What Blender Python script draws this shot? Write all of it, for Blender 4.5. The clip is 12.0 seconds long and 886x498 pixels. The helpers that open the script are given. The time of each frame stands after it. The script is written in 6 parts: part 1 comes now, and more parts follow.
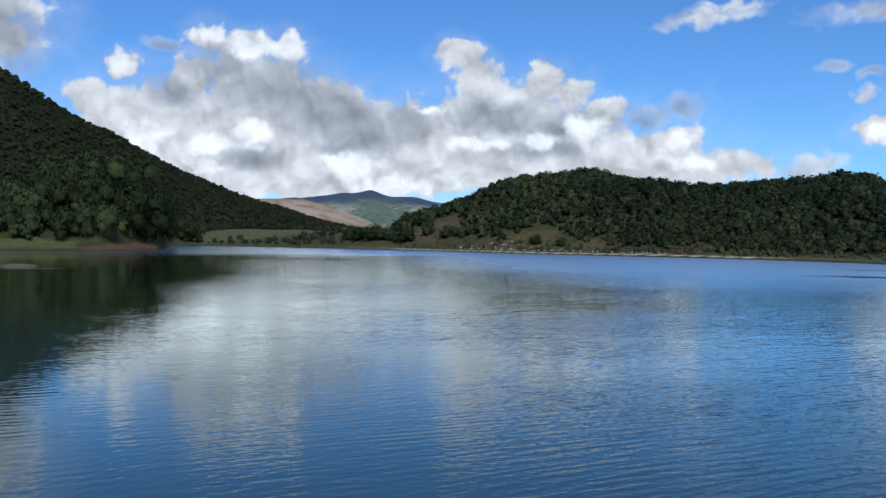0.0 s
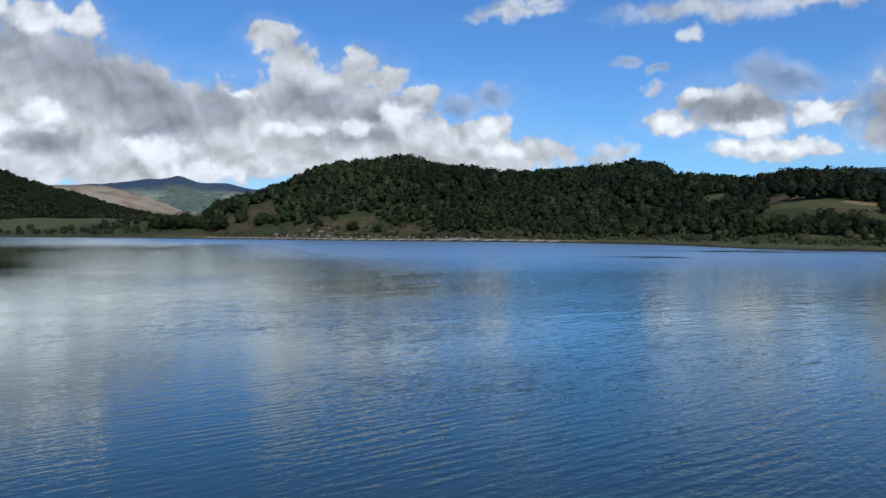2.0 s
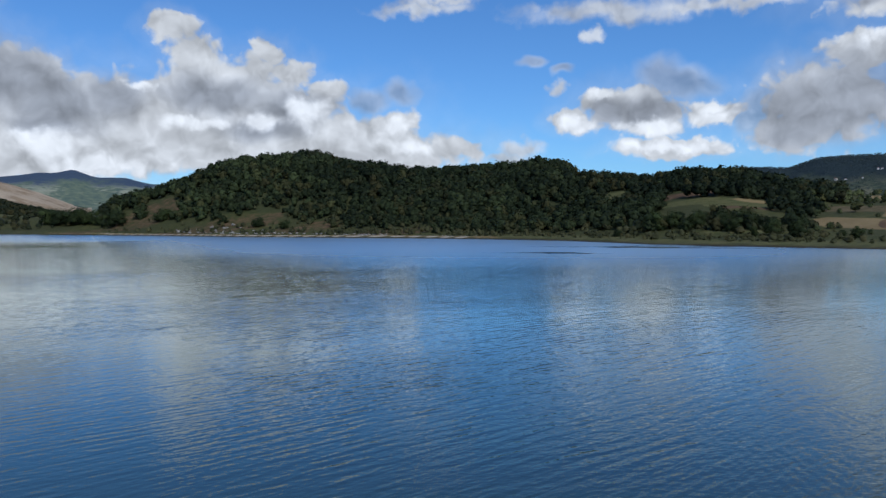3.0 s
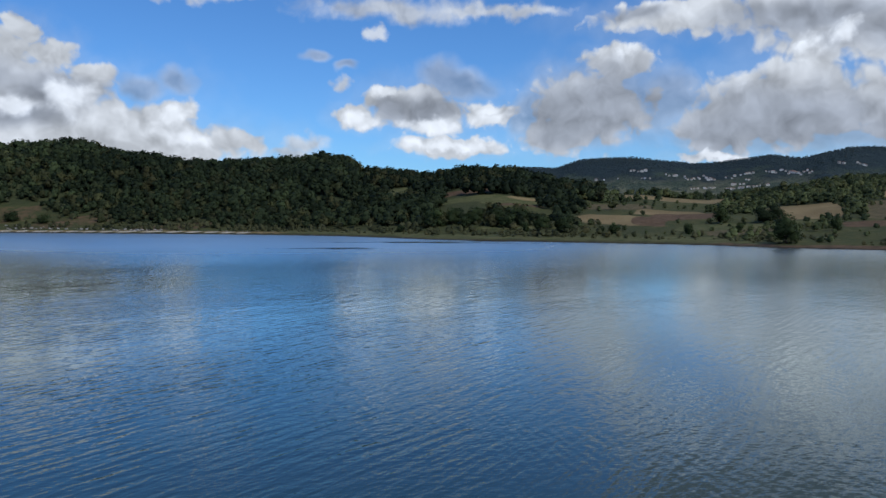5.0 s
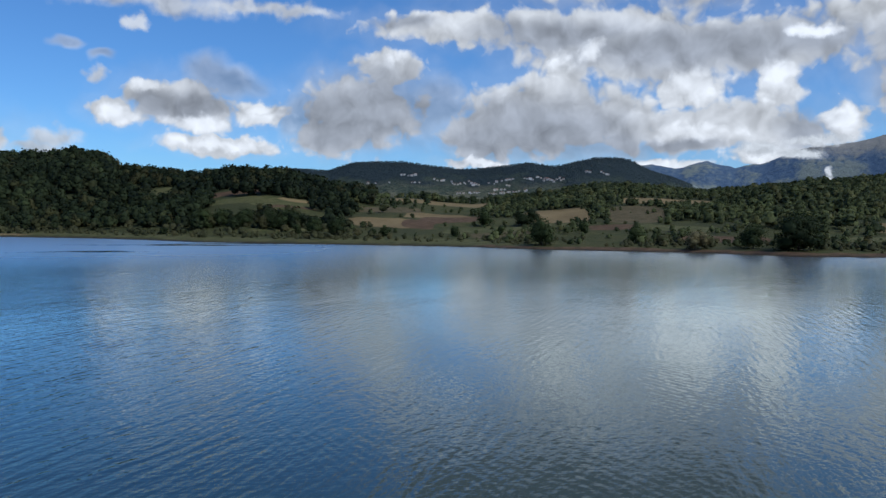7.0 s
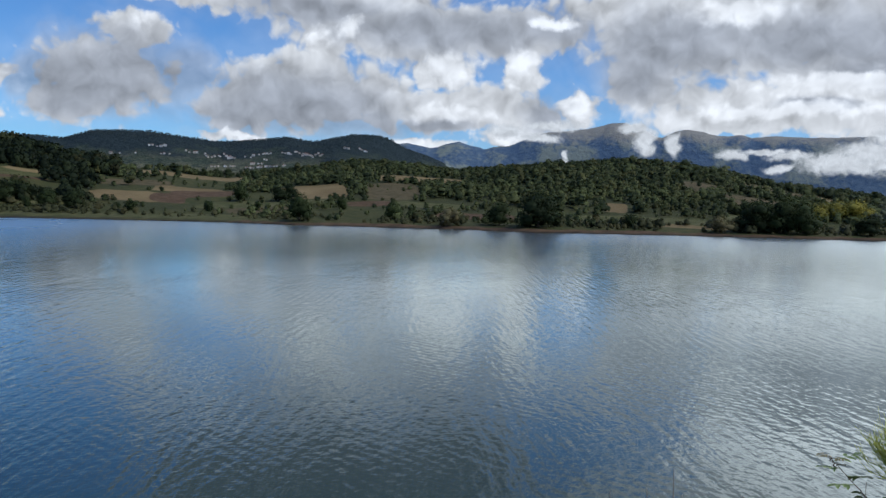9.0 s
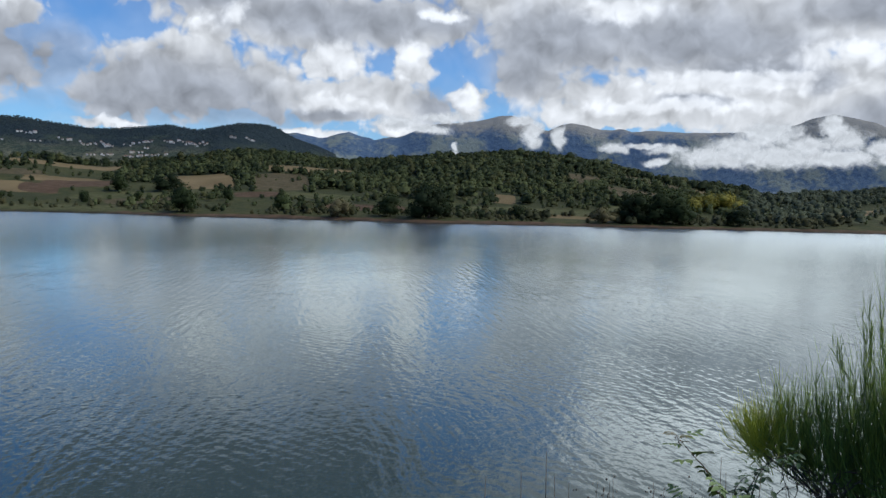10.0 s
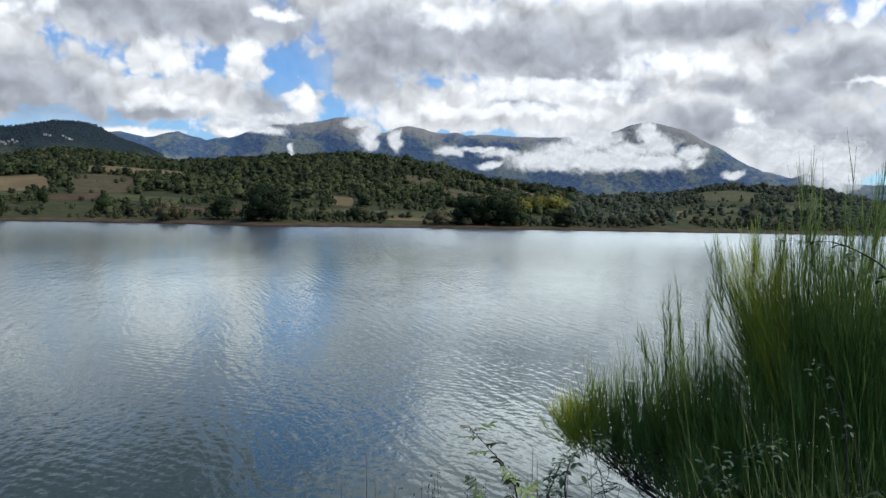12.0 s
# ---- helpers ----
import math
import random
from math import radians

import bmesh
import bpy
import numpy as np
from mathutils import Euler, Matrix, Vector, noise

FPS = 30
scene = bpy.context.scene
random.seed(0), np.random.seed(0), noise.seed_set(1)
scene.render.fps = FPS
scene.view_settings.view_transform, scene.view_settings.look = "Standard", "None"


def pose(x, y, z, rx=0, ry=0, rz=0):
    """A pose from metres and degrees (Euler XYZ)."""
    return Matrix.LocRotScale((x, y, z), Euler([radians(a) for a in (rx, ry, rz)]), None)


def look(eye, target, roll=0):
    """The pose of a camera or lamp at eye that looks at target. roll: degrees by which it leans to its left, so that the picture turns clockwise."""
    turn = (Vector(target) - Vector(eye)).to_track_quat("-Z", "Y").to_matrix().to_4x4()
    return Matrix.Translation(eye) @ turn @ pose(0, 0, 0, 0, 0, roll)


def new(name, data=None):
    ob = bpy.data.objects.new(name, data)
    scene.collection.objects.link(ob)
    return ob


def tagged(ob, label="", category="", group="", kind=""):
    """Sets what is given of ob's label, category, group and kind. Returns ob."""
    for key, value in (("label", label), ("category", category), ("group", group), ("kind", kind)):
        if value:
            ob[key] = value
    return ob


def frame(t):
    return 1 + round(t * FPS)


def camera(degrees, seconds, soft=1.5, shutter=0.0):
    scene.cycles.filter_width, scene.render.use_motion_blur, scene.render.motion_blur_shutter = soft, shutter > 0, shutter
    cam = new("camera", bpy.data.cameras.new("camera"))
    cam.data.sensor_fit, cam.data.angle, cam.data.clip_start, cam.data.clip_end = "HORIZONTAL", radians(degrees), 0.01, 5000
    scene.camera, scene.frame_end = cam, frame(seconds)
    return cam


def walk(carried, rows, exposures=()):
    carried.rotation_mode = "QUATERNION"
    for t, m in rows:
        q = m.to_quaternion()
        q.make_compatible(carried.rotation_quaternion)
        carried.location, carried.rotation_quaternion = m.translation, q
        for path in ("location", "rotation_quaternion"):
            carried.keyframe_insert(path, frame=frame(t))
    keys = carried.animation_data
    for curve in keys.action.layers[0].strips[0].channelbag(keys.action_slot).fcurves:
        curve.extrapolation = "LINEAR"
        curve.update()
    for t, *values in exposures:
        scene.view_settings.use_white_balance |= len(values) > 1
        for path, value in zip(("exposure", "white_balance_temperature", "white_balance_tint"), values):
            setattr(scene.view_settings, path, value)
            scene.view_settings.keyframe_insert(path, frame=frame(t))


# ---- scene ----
# ---------------------------------------------------------------- camera
cam = camera(57.86, 12.0)
ARM = 0.45


def held(turn):
    """The camera at arm's length before somebody who turns on the spot."""
    return ARM * math.sin(radians(turn)), ARM * math.cos(radians(turn)), 7.0


walk(cam, [
    (0.0, pose(*held(0.00), 89.20, -0.60, 0.00)),
    (0.5, pose(*held(3.36), 89.05, -0.38, -3.36)),
    (1.0, pose(*held(5.73), 88.91, 0.00, -5.73)),
    (1.5, pose(*held(9.08), 88.51, 0.18, -9.08)),
    (2.0, pose(*held(13.00), 88.30, 0.01, -13.00)),
    (2.5, pose(*held(15.95), 88.23, -0.07, -15.95)),
    (3.0, pose(*held(19.54), 88.04, -0.01, -19.54)),
    (3.2, pose(*held(20.98), 87.95, 0.02, -20.98)),
    (4.8, pose(*held(33.29), 87.80, -0.31, -33.29)),
    (5.0, pose(*held(34.83), 87.76, -0.29, -34.83)),
    (5.5, pose(*held(39.53), 87.56, -0.26, -39.53)),
    (6.0, pose(*held(44.38), 87.58, -0.16, -44.38)),
    (6.5, pose(*held(47.28), 88.11, -0.45, -47.28)),
    (7.0, pose(*held(50.97), 88.06, -0.66, -50.97)),
    (9.0, pose(*held(68.07), 86.66, -1.47, -68.07)),
    (9.5, pose(*held(72.07), 86.44, -1.57, -72.07)),
    (10.0, pose(*held(75.85), 86.23, -1.63, -75.85)),
    (10.5, pose(*held(79.89), 86.13, -1.49, -79.89)),
    (11.0, pose(*held(82.63), 86.30, -1.06, -82.63)),
    (11.5, pose(*held(84.55), 86.40, -1.20, -84.55)),
    (12.0, pose(*held(87.38), 86.68, -1.52, -87.38)),
], exposures=[(0.0, 0.2, 5850, 9), (3.0, 0.0, 5850, 9), (6.0, 0.0, 5850, 9), (8.0, 0.02, 5900, 9), (10.0, 0.10, 6050, 9), (12.0, 0.27, 6150, 9)])

# ---------------------------------------------------------------- node helpers


class Graph:
    """A short way of writing node trees."""

    def __init__(self, tree):
        self.tree = tree

    def node(self, kind, **values):
        made = self.tree.nodes.new(kind)
        for key, value in values.items():
            setattr(made, key, value)
        return made

    def feed(self, socket, value):
        if isinstance(value, bpy.types.NodeSocket):
            self.tree.links.new(value, socket)
        elif value is not None:
            socket.default_value = value

    def math(self, op, a, b=None, c=None, clamp=False):
        n = self.node("ShaderNodeMath", operation=op, use_clamp=clamp)
        for s, v in zip(n.inputs, (a, b, c)):
            self.feed(s, v)
        return n.outputs[0]

    def vec(self, op, a, b=None, c=None):
        n = self.node("ShaderNodeVectorMath", operation=op)
        for s, v in zip(n.inputs, (a, b, c)):
            self.feed(s, v)
        return n.outputs["Value"] if op in ("LENGTH", "DOT_PRODUCT", "DISTANCE") else n.outputs[0]

    def scaled(self, a, k):
        n = self.node("ShaderNodeVectorMath", operation="SCALE")
        self.feed(n.inputs[0], a)
        self.feed(n.inputs["Scale"], k)
        return n.outputs[0]

    def noise(self, where, scale, detail=4.0, rough=0.55, color=False, warp=0.0):
        n = self.node("ShaderNodeTexNoise")
        self.feed(n.inputs["Vector"], where)
        self.feed(n.inputs["Scale"], scale)
        self.feed(n.inputs["Detail"], detail)
        self.feed(n.inputs["Roughness"], rough)
        self.feed(n.inputs["Distortion"], warp)
        return n.outputs["Color"] if color else n.outputs[0]

    def ramp(self, x, lo, hi, a=0.0, b=1.0):
        n = self.node("ShaderNodeMapRange", interpolation_type="SMOOTHSTEP")
        for s, v in zip(n.inputs, (x, lo, hi, a, b)):
            self.feed(s, v)
        return n.outputs[0]

    def mix(self, k, a, b, how="MIX"):
        n = self.node("ShaderNodeMix", data_type="RGBA", blend_type=how)
        self.feed(n.inputs[0], k)
        self.feed(n.inputs[6], a)
        self.feed(n.inputs[7], b)
        return n.outputs[2]

    def attr(self, name):
        return self.node("ShaderNodeAttribute", attribute_name=name)

    def bump(self, height, distance, strength=1.0, normal=None):
        n = self.node("ShaderNodeBump")
        self.feed(n.inputs["Height"], height)
        self.feed(n.inputs["Distance"], distance)
        self.feed(n.inputs["Strength"], strength)
        self.feed(n.inputs["Normal"], normal)
        return n.outputs[0]


def rgb(r, g, b):
    return (r, g, b, 1.0)


def material(name):
    m = bpy.data.materials.new(name)
    m.use_nodes = True
    g = Graph(m.node_tree)
    shader = m.node_tree.nodes["Principled BSDF"]
    return m, g, shader


# ---------------------------------------------------------------- sky, clouds and sun
SUN_AZ, SUN_EL = 172.0, 50.0
world = bpy.data.worlds.new("sky")
scene.world = world
world.use_nodes = True
wg = Graph(world.node_tree)
background = world.node_tree.nodes["Background"]
air = wg.node("ShaderNodeTexSky", sky_type="NISHITA", sun_disc=False, sun_elevation=radians(SUN_EL),
              sun_rotation=radians(SUN_AZ), altitude=850.0, air_density=1.0, dust_density=0.6, ozone_density=1.5)
# the sky's directions as degrees of azimuth and height
ways = wg.node("ShaderNodeSeparateXYZ")
wg.feed(ways.inputs[0], wg.node("ShaderNodeTexCoord").outputs["Generated"])
azimuth = wg.math("DEGREES", wg.math("ARCTAN2", ways.outputs[0], ways.outputs[1]))
height = wg.math("DEGREES", wg.math("ARCSINE", ways.outputs[2]))
spot = wg.node("ShaderNodeCombineXYZ")
wg.feed(spot.inputs[0], azimuth)
wg.feed(spot.inputs[1], height)
spot = spot.outputs[0]
# billows push the outlines of the clouds about
warp_a = wg.vec("SUBTRACT", wg.noise(spot, 0.30, 2.0, 0.5, color=True), (0.5, 0.5, 0.5))
warp_b = wg.vec("SUBTRACT", wg.noise(spot, 0.8, 4.0, 0.5, color=True), (0.5, 0.5, 0.5))
warp_c = wg.vec("SUBTRACT", wg.noise(spot, 0.55, 2.0, 0.45, color=True), (0.5, 0.5, 0.5))
puffed = wg.vec("ADD", spot, wg.vec("ADD", wg.vec("MULTIPLY", warp_a, (1.5, 1.2, 0.0)), wg.vec("MULTIPLY", warp_b, (1.9, 1.5, 0.0))))
smooth = wg.vec("ADD", spot, wg.vec("ADD", wg.vec("MULTIPLY", warp_a, (1.5, 1.2, 0.0)), wg.vec("MULTIPLY", warp_c, (1.5, 1.1, 0.0))))

# clouds: azimuth, height, half width, half height (degrees)
WEST_HEAPS = [(-6.3, 3.8, 6.9, 1.1), (-16.5, 13.4, 1.1, 0.9), (-14.1, 12.8, 2.0, 1.1), (-11.0, 12.9, 1.2, 1.0), (-21.9, 10.9, 1.0, 0.9), (-17.4, 10.9, 1.5, 1.2), (-23.8, 8.9, 1.4, 1.1), (-21.4, 8.4, 2.4, 1.6), (-17.8, 8.8, 2.2, 1.9),
          (-14.4, 6.5, 4.3, 1.9), (-18.9, 5.7, 4.1, 2.1), (-11.4, 4.9, 4.5, 2.0), (-22.7, 6.3, 2.2, 1.6), (-5.8, 5.6, 4.8, 2.4), (-9.0, 8.6, 4.3, 2.3), (-12.9, 10.4, 3.4, 1.9), (-4.3, 7.6, 3.2, 2.0)]
NORTH_HEAPS = [(1.0, 12.8, 1.5, 0.9), (2.5, 11.2, 1.9, 1.2), (7.2, 11.6, 0.9, 0.8), (8.7, 10.2, 1.7, 1.1), (10.9, 9.2, 1.6, 0.9), (4.6, 9.3, 4.4, 1.9), (1.4, 8.3, 3.0, 1.8), (9.0, 7.7, 2.9, 1.6),
          (4.6, 6.1, 5.6, 2.2), (10.9, 5.9, 3.9, 1.6), (16.1, 7.0, 1.8, 0.8), (16.8, 5.5, 2.5, 1.1), (14.0, 5.3, 3.4, 1.4), (20.3, 5.2, 1.6, 0.7),
          (-1.0, 5.3, 4.4, 2.0)]
NORTH_EAST_HEAPS = [(107.6, 10.6, 3.2, 1.6), (28.6, 7.1, 1.4, 0.8), (30.5, 8.4, 1.1, 0.9),
          (34.1, 6.9, 2.9, 1.1), (38.1, 7.3, 1.8, 0.9), (35.5, 5.1, 3.7, 0.6), (32.2, 8.0, 2.8, 1.4)]
VILLAGE_HEAPS = [(45.3, 7.6, 4.2, 2.4), (47.1, 10.6, 2.4, 1.1), (43.0, 5.8, 2.4, 1.3), (58.3, 7.5, 5.4, 2.6), (59.6, 11.0, 1.8, 1.5), (53.9, 6.1, 3.2, 1.8), (63.8, 7.0, 2.0, 2.1), (51.9, 13.5, 5.7, 1.1),
          (58.9, 13.3, 5.3, 1.1), (65.7, 11.4, 3.5, 1.9), (67.0, 9.0, 1.3, 1.0), (67.1, 6.3, 1.6, 0.7), (55.0, 8.1, 1.5, 0.8)]
EAST_HEAPS = [(107.6, 10.6, 3.2, 1.6), (61.4, 11.7, 5.0, 1.7), (68.1, 9.3, 2.0, 1.3), (73.3, 9.2, 1.5, 1.6), (68.1, 6.0, 3.4, 1.1), (73.9, 6.1, 2.4, 1.4), (77.5, 6.8, 1.3, 1.3), (70.4, 11.9, 9.1, 1.7), (83.8, 11.2, 5.3, 2.8),
          (81.6, 8.6, 2.3, 1.9), (87.1, 12.6, 5.5, 1.8), (92.2, 11.3, 7.7, 2.8), (92.8, 7.2, 7.3, 1.5), (86.3, 6.1, 4.5, 0.9), (96.7, 9.0, 5.3, 2.8), (89.8, 7.0, 7.9, 1.5), (99.6, 7.6, 7.6, 1.9),
          (108.1, 7.5, 5.6, 2.6), (113.7, 9.5, 4.8, 3.1), (113.3, 4.2, 4.2, 2.0), (105.3, 5.4, 5.1, 1.9)]
GREY_WEST = [(-28.3, 12.7, 1.9, 2.3), (-15.2, 11.8, 2.6, 1.4), (-12.2, 10.4, 3.7, 1.7), (-8.7, 9.2, 3.7, 1.9), (-5.9, 7.8, 3.4, 1.8), (-6.7, 6.4, 2.2, 1.0), (-2.7, 8.4, 2.0, 1.4), (3.8, 8.7, 3.6, 1.2),
          (9.0, 7.9, 2.8, 1.1), (14.3, 8.7, 1.5, 0.8), (16.6, 9.0, 1.0, 0.8), (-18.9, 9.7, 1.8, 0.9), (-13.7, 5.4, 2.3, 0.7), (7.0, 6.5, 2.8, 0.9), (-19.3, 12.8, 1.0, 0.4)]
GREY_NORTH = [(25.9, 11.0, 1.0, 0.3), (28.2, 10.5, 0.7, 0.3), (34.9, 9.7, 1.8, 1.2), (31.1, 7.6, 1.3, 1.1), (33.5, 7.5, 2.2, 1.1), (40.7, 7.2, 1.5, 1.4), (42.9, 7.4, 2.4, 2.6), (35.7, 9.5, 2.2, 1.1),
          (45.1, 6.6, 4.0, 1.7), (50.0, 8.1, 2.3, 1.9), (43.0, 5.8, 2.4, 1.2), (58.3, 6.1, 5.4, 1.6), (53.9, 5.9, 3.0, 1.7), (58.9, 13.0, 5.7, 1.0), (66.0, 11.8, 3.5, 1.5), (48.0, 13.8, 2.3, 0.5),
          (62.9, 5.6, 2.7, 1.1)]
GREY_EAST = [(46.7, 8.0, 4.2, 2.6), (57.6, 6.6, 6.7, 2.2), (68.4, 11.8, 9.4, 1.5), (83.8, 11.0, 5.0, 2.3), (81.2, 8.8, 2.3, 1.9), (92.6, 11.1, 7.0, 1.8), (96.7, 9.2, 4.3, 1.2), (75.3, 6.2, 1.6, 1.2),
          (67.0, 5.5, 2.8, 0.5), (106.5, 8.1, 1.5, 0.6), (110.0, 7.1, 2.2, 1.4), (100.8, 8.0, 1.1, 0.8), (113.4, 9.1, 3.5, 1.4), (94.1, 10.5, 6.7, 1.1), (105.7, 12.3, 8.2, 1.2), (113.3, 4.2, 3.9, 2.0),
          (104.9, 5.5, 4.0, 1.1), (93.0, 6.8, 2.4, 0.5)]
BRIGHT_WEST = [(-16.5, 13.6, 1.0, 0.6), (-13.7, 13.0, 1.9, 0.6), (-11.0, 13.1, 1.0, 0.8), (-21.9, 11.0, 0.9, 0.7), (-20.7, 6.6, 1.4, 0.8), (-13.7, 7.1, 1.3, 0.8), (-16.3, 6.2, 1.5, 0.7), (-6.6, 4.8, 1.6, 1.0),
          (-16.3, 4.9, 1.3, 0.5), (-3.8, 3.6, 3.6, 0.6), (9.9, 7.6, 1.6, 1.0), (16.1, 6.9, 1.1, 0.6), (17.2, 5.4, 1.7, 0.8), (7.0, 6.9, 1.2, 0.6), (-1.1, 9.0, 0.9, 0.4), (2.6, 6.7, 2.4, 0.4)]
BRIGHT_NORTH = [(28.6, 6.9, 1.1, 0.5), (30.5, 9.0, 0.8, 0.4), (37.8, 7.9, 1.1, 0.5), (38.0, 6.9, 1.9, 0.6), (34.1, 6.4, 1.8, 0.5), (35.5, 5.1, 2.9, 0.3),
          (47.5, 11.5, 0.9, 0.4), (61.5, 11.6, 0.7, 0.8), (67.2, 9.1, 1.1, 0.7), (67.3, 6.3, 1.4, 0.5), (58.9, 11.1, 0.9, 0.8)]
BRIGHT_EAST = [(53.4, 4.1, 2.2, 0.3), (66.4, 4.1, 2.6, 0.45), (72.6, 4.6, 1.9, 0.45), (68.1, 9.4, 1.8, 1.0), (73.2, 9.5, 1.4, 1.0), (68.5, 6.3, 2.2, 0.5), (77.5, 7.0, 1.0, 0.9), (75.7, 12.6, 1.7, 0.4), (61.4, 11.7, 0.7, 0.6), (87.3, 13.0, 1.7, 0.6),
          (95.1, 8.0, 5.7, 0.7), (89.9, 6.5, 5.8, 0.5), (87.7, 12.9, 2.4, 0.8), (102.6, 9.6, 4.8, 0.8), (91.8, 6.4, 6.3, 0.4), (95.7, 8.4, 5.9, 0.5), (114.2, 12.3, 1.9, 0.5),
          (114.7, 8.2, 1.3, 0.3), (108.1, 6.3, 0.9, 0.6)]
WISPS = [(17.1, 14.6, 2.2, 0.4), (19.8, 15.3, 2.1, 0.3), (31.4, 14.3, 5.6, 0.8), (36.8, 14.3, 3.8, 0.4), (30.1, 12.7, 0.6, 0.3), (27.7, 9.3, 0.7, 0.4), (24.8, 5.2, 1.5, 0.4), (25.6, 5.2, 1.0, 0.4), (24.2, 4.5, 1.7, 0.5), (25.0, 5.1, 1.5, 0.6), (18.6, 14.9, 2.8, 0.4), (40.1, 14.3, 3.2, 0.4)]
SOUTH_EAST_HEAPS = [(53.4, 4.1, 2.6, 0.35), (66.4, 4.0, 3.0, 0.55), (72.6, 4.6, 2.2, 0.6), (91.5, 5.6, 2.8, 0.6), (87.9, 5.3, 2.0, 0.4), (91.8, 8.8, 2.0, 1.0), (112.0, 3.1, 4.0, 1.5)]
GREY_MASS = [(81.8, 10.2, 3.4, 2.4), (75.9, 11.9, 3.8, 1.1)]
# the long low bodies of the banks
BODY = [(-15.0, 6.2, 10.0, 3.6), (-4.0, 6.2, 9.0, 3.0), (6.0, 6.0, 9.0, 2.8), (14.0, 4.8, 7.0, 1.6), (57.5, 7.2, 5.5, 2.3), (61.0, 13.2, 7.0, 1.5), (95.0, 11.8, 12.0, 2.8), (101.0, 7.4, 11.0, 3.4), (104.0, 13.0, 8.0, 2.6), (112.0, 4.5, 6.0, 3.5), (82.0, 13.0, 7.0, 1.6), (70.0, 6.8, 5.0, 1.4)]
# grey cover over the head, with a rift
OVERHEAD = [(53.0, 20.5, 5.0, 4.0), (60.5, 19.5, 6.5, 4.2), (69.0, 18.6, 5.5, 3.6), (64.0, 25.0, 13.0, 4.0)]
# the overcast that goes on round the rest of the sky, and over the head
ROUND = [(95.0, 17.0, 9.0, 3.5), (106.0, 15.5, 8.0, 3.5), (-31.0, 14.0, 4.0, 4.0), (130.0, 8.0, 16.0, 7.0), (165.0, 12.0, 18.0, 8.0), (-160.0, 9.0, 16.0, 6.0), (-120.0, 12.0, 14.0, 6.0), (-80.0, 10.0, 22.0, 7.0),
         (-45.0, 12.0, 9.0, 6.0), (100.0, 24.0, 26.0, 6.5), (-40.0, 34.0, 20.0, 6.0), (160.0, 42.0, 30.0, 8.0)]


def field(where, blobs, soft):
    """How deep a direction lies in the nearest cloud: 0 at a core, 1 at its rim."""
    acc = None
    for a, e, w, h in blobs:
        d = wg.vec("LENGTH", wg.vec("MULTIPLY_ADD", where, (1 / w, 1 / h, 0.0), (-a / w, -e / h, 0.0)))
        acc = d if acc is None else wg.math("SMOOTH_MIN", acc, d, soft)
    return acc


rim = field(puffed, BODY + WEST_HEAPS + NORTH_HEAPS + NORTH_EAST_HEAPS + VILLAGE_HEAPS + EAST_HEAPS + SOUTH_EAST_HEAPS + OVERHEAD + ROUND, 0.25)
grey = field(smooth, GREY_WEST + GREY_NORTH + GREY_EAST + GREY_MASS + OVERHEAD, 0.35)
wisp = field(puffed, WISPS, 0.3)
accent = field(puffed, BRIGHT_WEST + BRIGHT_NORTH + BRIGHT_EAST, 0.2)


def heads(where, scale, soft):
    """Rounded cauliflower heads: 0 at the middle of each, about 0.7 between them."""
    n = wg.node("ShaderNodeTexVoronoi", feature="SMOOTH_F1", voronoi_dimensions="2D")
    wg.feed(n.inputs["Vector"], where)
    n.inputs["Scale"].default_value, n.inputs["Smoothness"].default_value = scale, soft
    n.inputs["Detail"].default_value, n.inputs["Roughness"].default_value = 2.0, 0.5
    return n.outputs["Distance"]


LIGHT_STEP = (0.25, 0.80, 0.0)  # towards the light, in degrees
head = heads(smooth, 0.6, 0.6)
head_above = heads(wg.vec("ADD", smooth, LIGHT_STEP), 0.6, 0.6)
billow = wg.noise(smooth, 0.32, 5.0, 0.46)
billow_above = wg.noise(wg.vec("ADD", smooth, LIGHT_STEP), 0.32, 5.0, 0.46)
frill = wg.math("SUBTRACT", wg.noise(smooth, 0.7, 6.0, 0.54), 0.5)
soft_noise = wg.math("SUBTRACT", wg.noise(spot, 0.3, 4.0, 0.5), 0.5)
# bright heaps have crisp rims, grey sheets melt away
heap = wg.ramp(wg.math("ADD", wg.math("ADD", rim, wg.math("MULTIPLY", wg.math("SUBTRACT", head, 0.52), 0.5)), wg.math("MULTIPLY", frill, 0.6)), 1.42, 0.92)
sheet = wg.ramp(wg.math("ADD", grey, wg.math("ADD", wg.math("MULTIPLY", soft_noise, 0.6), wg.math("MULTIPLY", frill, 0.5))), 1.60, 0.55)
veil = wg.math("MULTIPLY", wg.ramp(wg.math("ADD", rim, wg.math("MULTIPLY", soft_noise, 1.6)), 2.2, 0.9), 0.16)
thin = wg.math("MULTIPLY", wg.ramp(wg.math("ADD", wisp, wg.math("MULTIPLY", frill, 1.3)), 1.55, 0.25), 0.85)
cover = wg.math("MAXIMUM", wg.math("MAXIMUM", wg.math("MAXIMUM", heap, thin), wg.math("MULTIPLY", sheet, 0.62)), veil)
gloom = wg.ramp(wg.math("ADD", grey, wg.math("ADD", wg.math("MULTIPLY", soft_noise, 0.6), wg.math("MULTIPLY", frill, 0.22))), 1.60, 0.30)
shine = wg.ramp(wg.math("ADD", accent, wg.math("ADD", wg.math("MULTIPLY", wg.math("SUBTRACT", head, 0.52), 0.6), wg.math("MULTIPLY", frill, 0.9))), 1.60, 0.45)
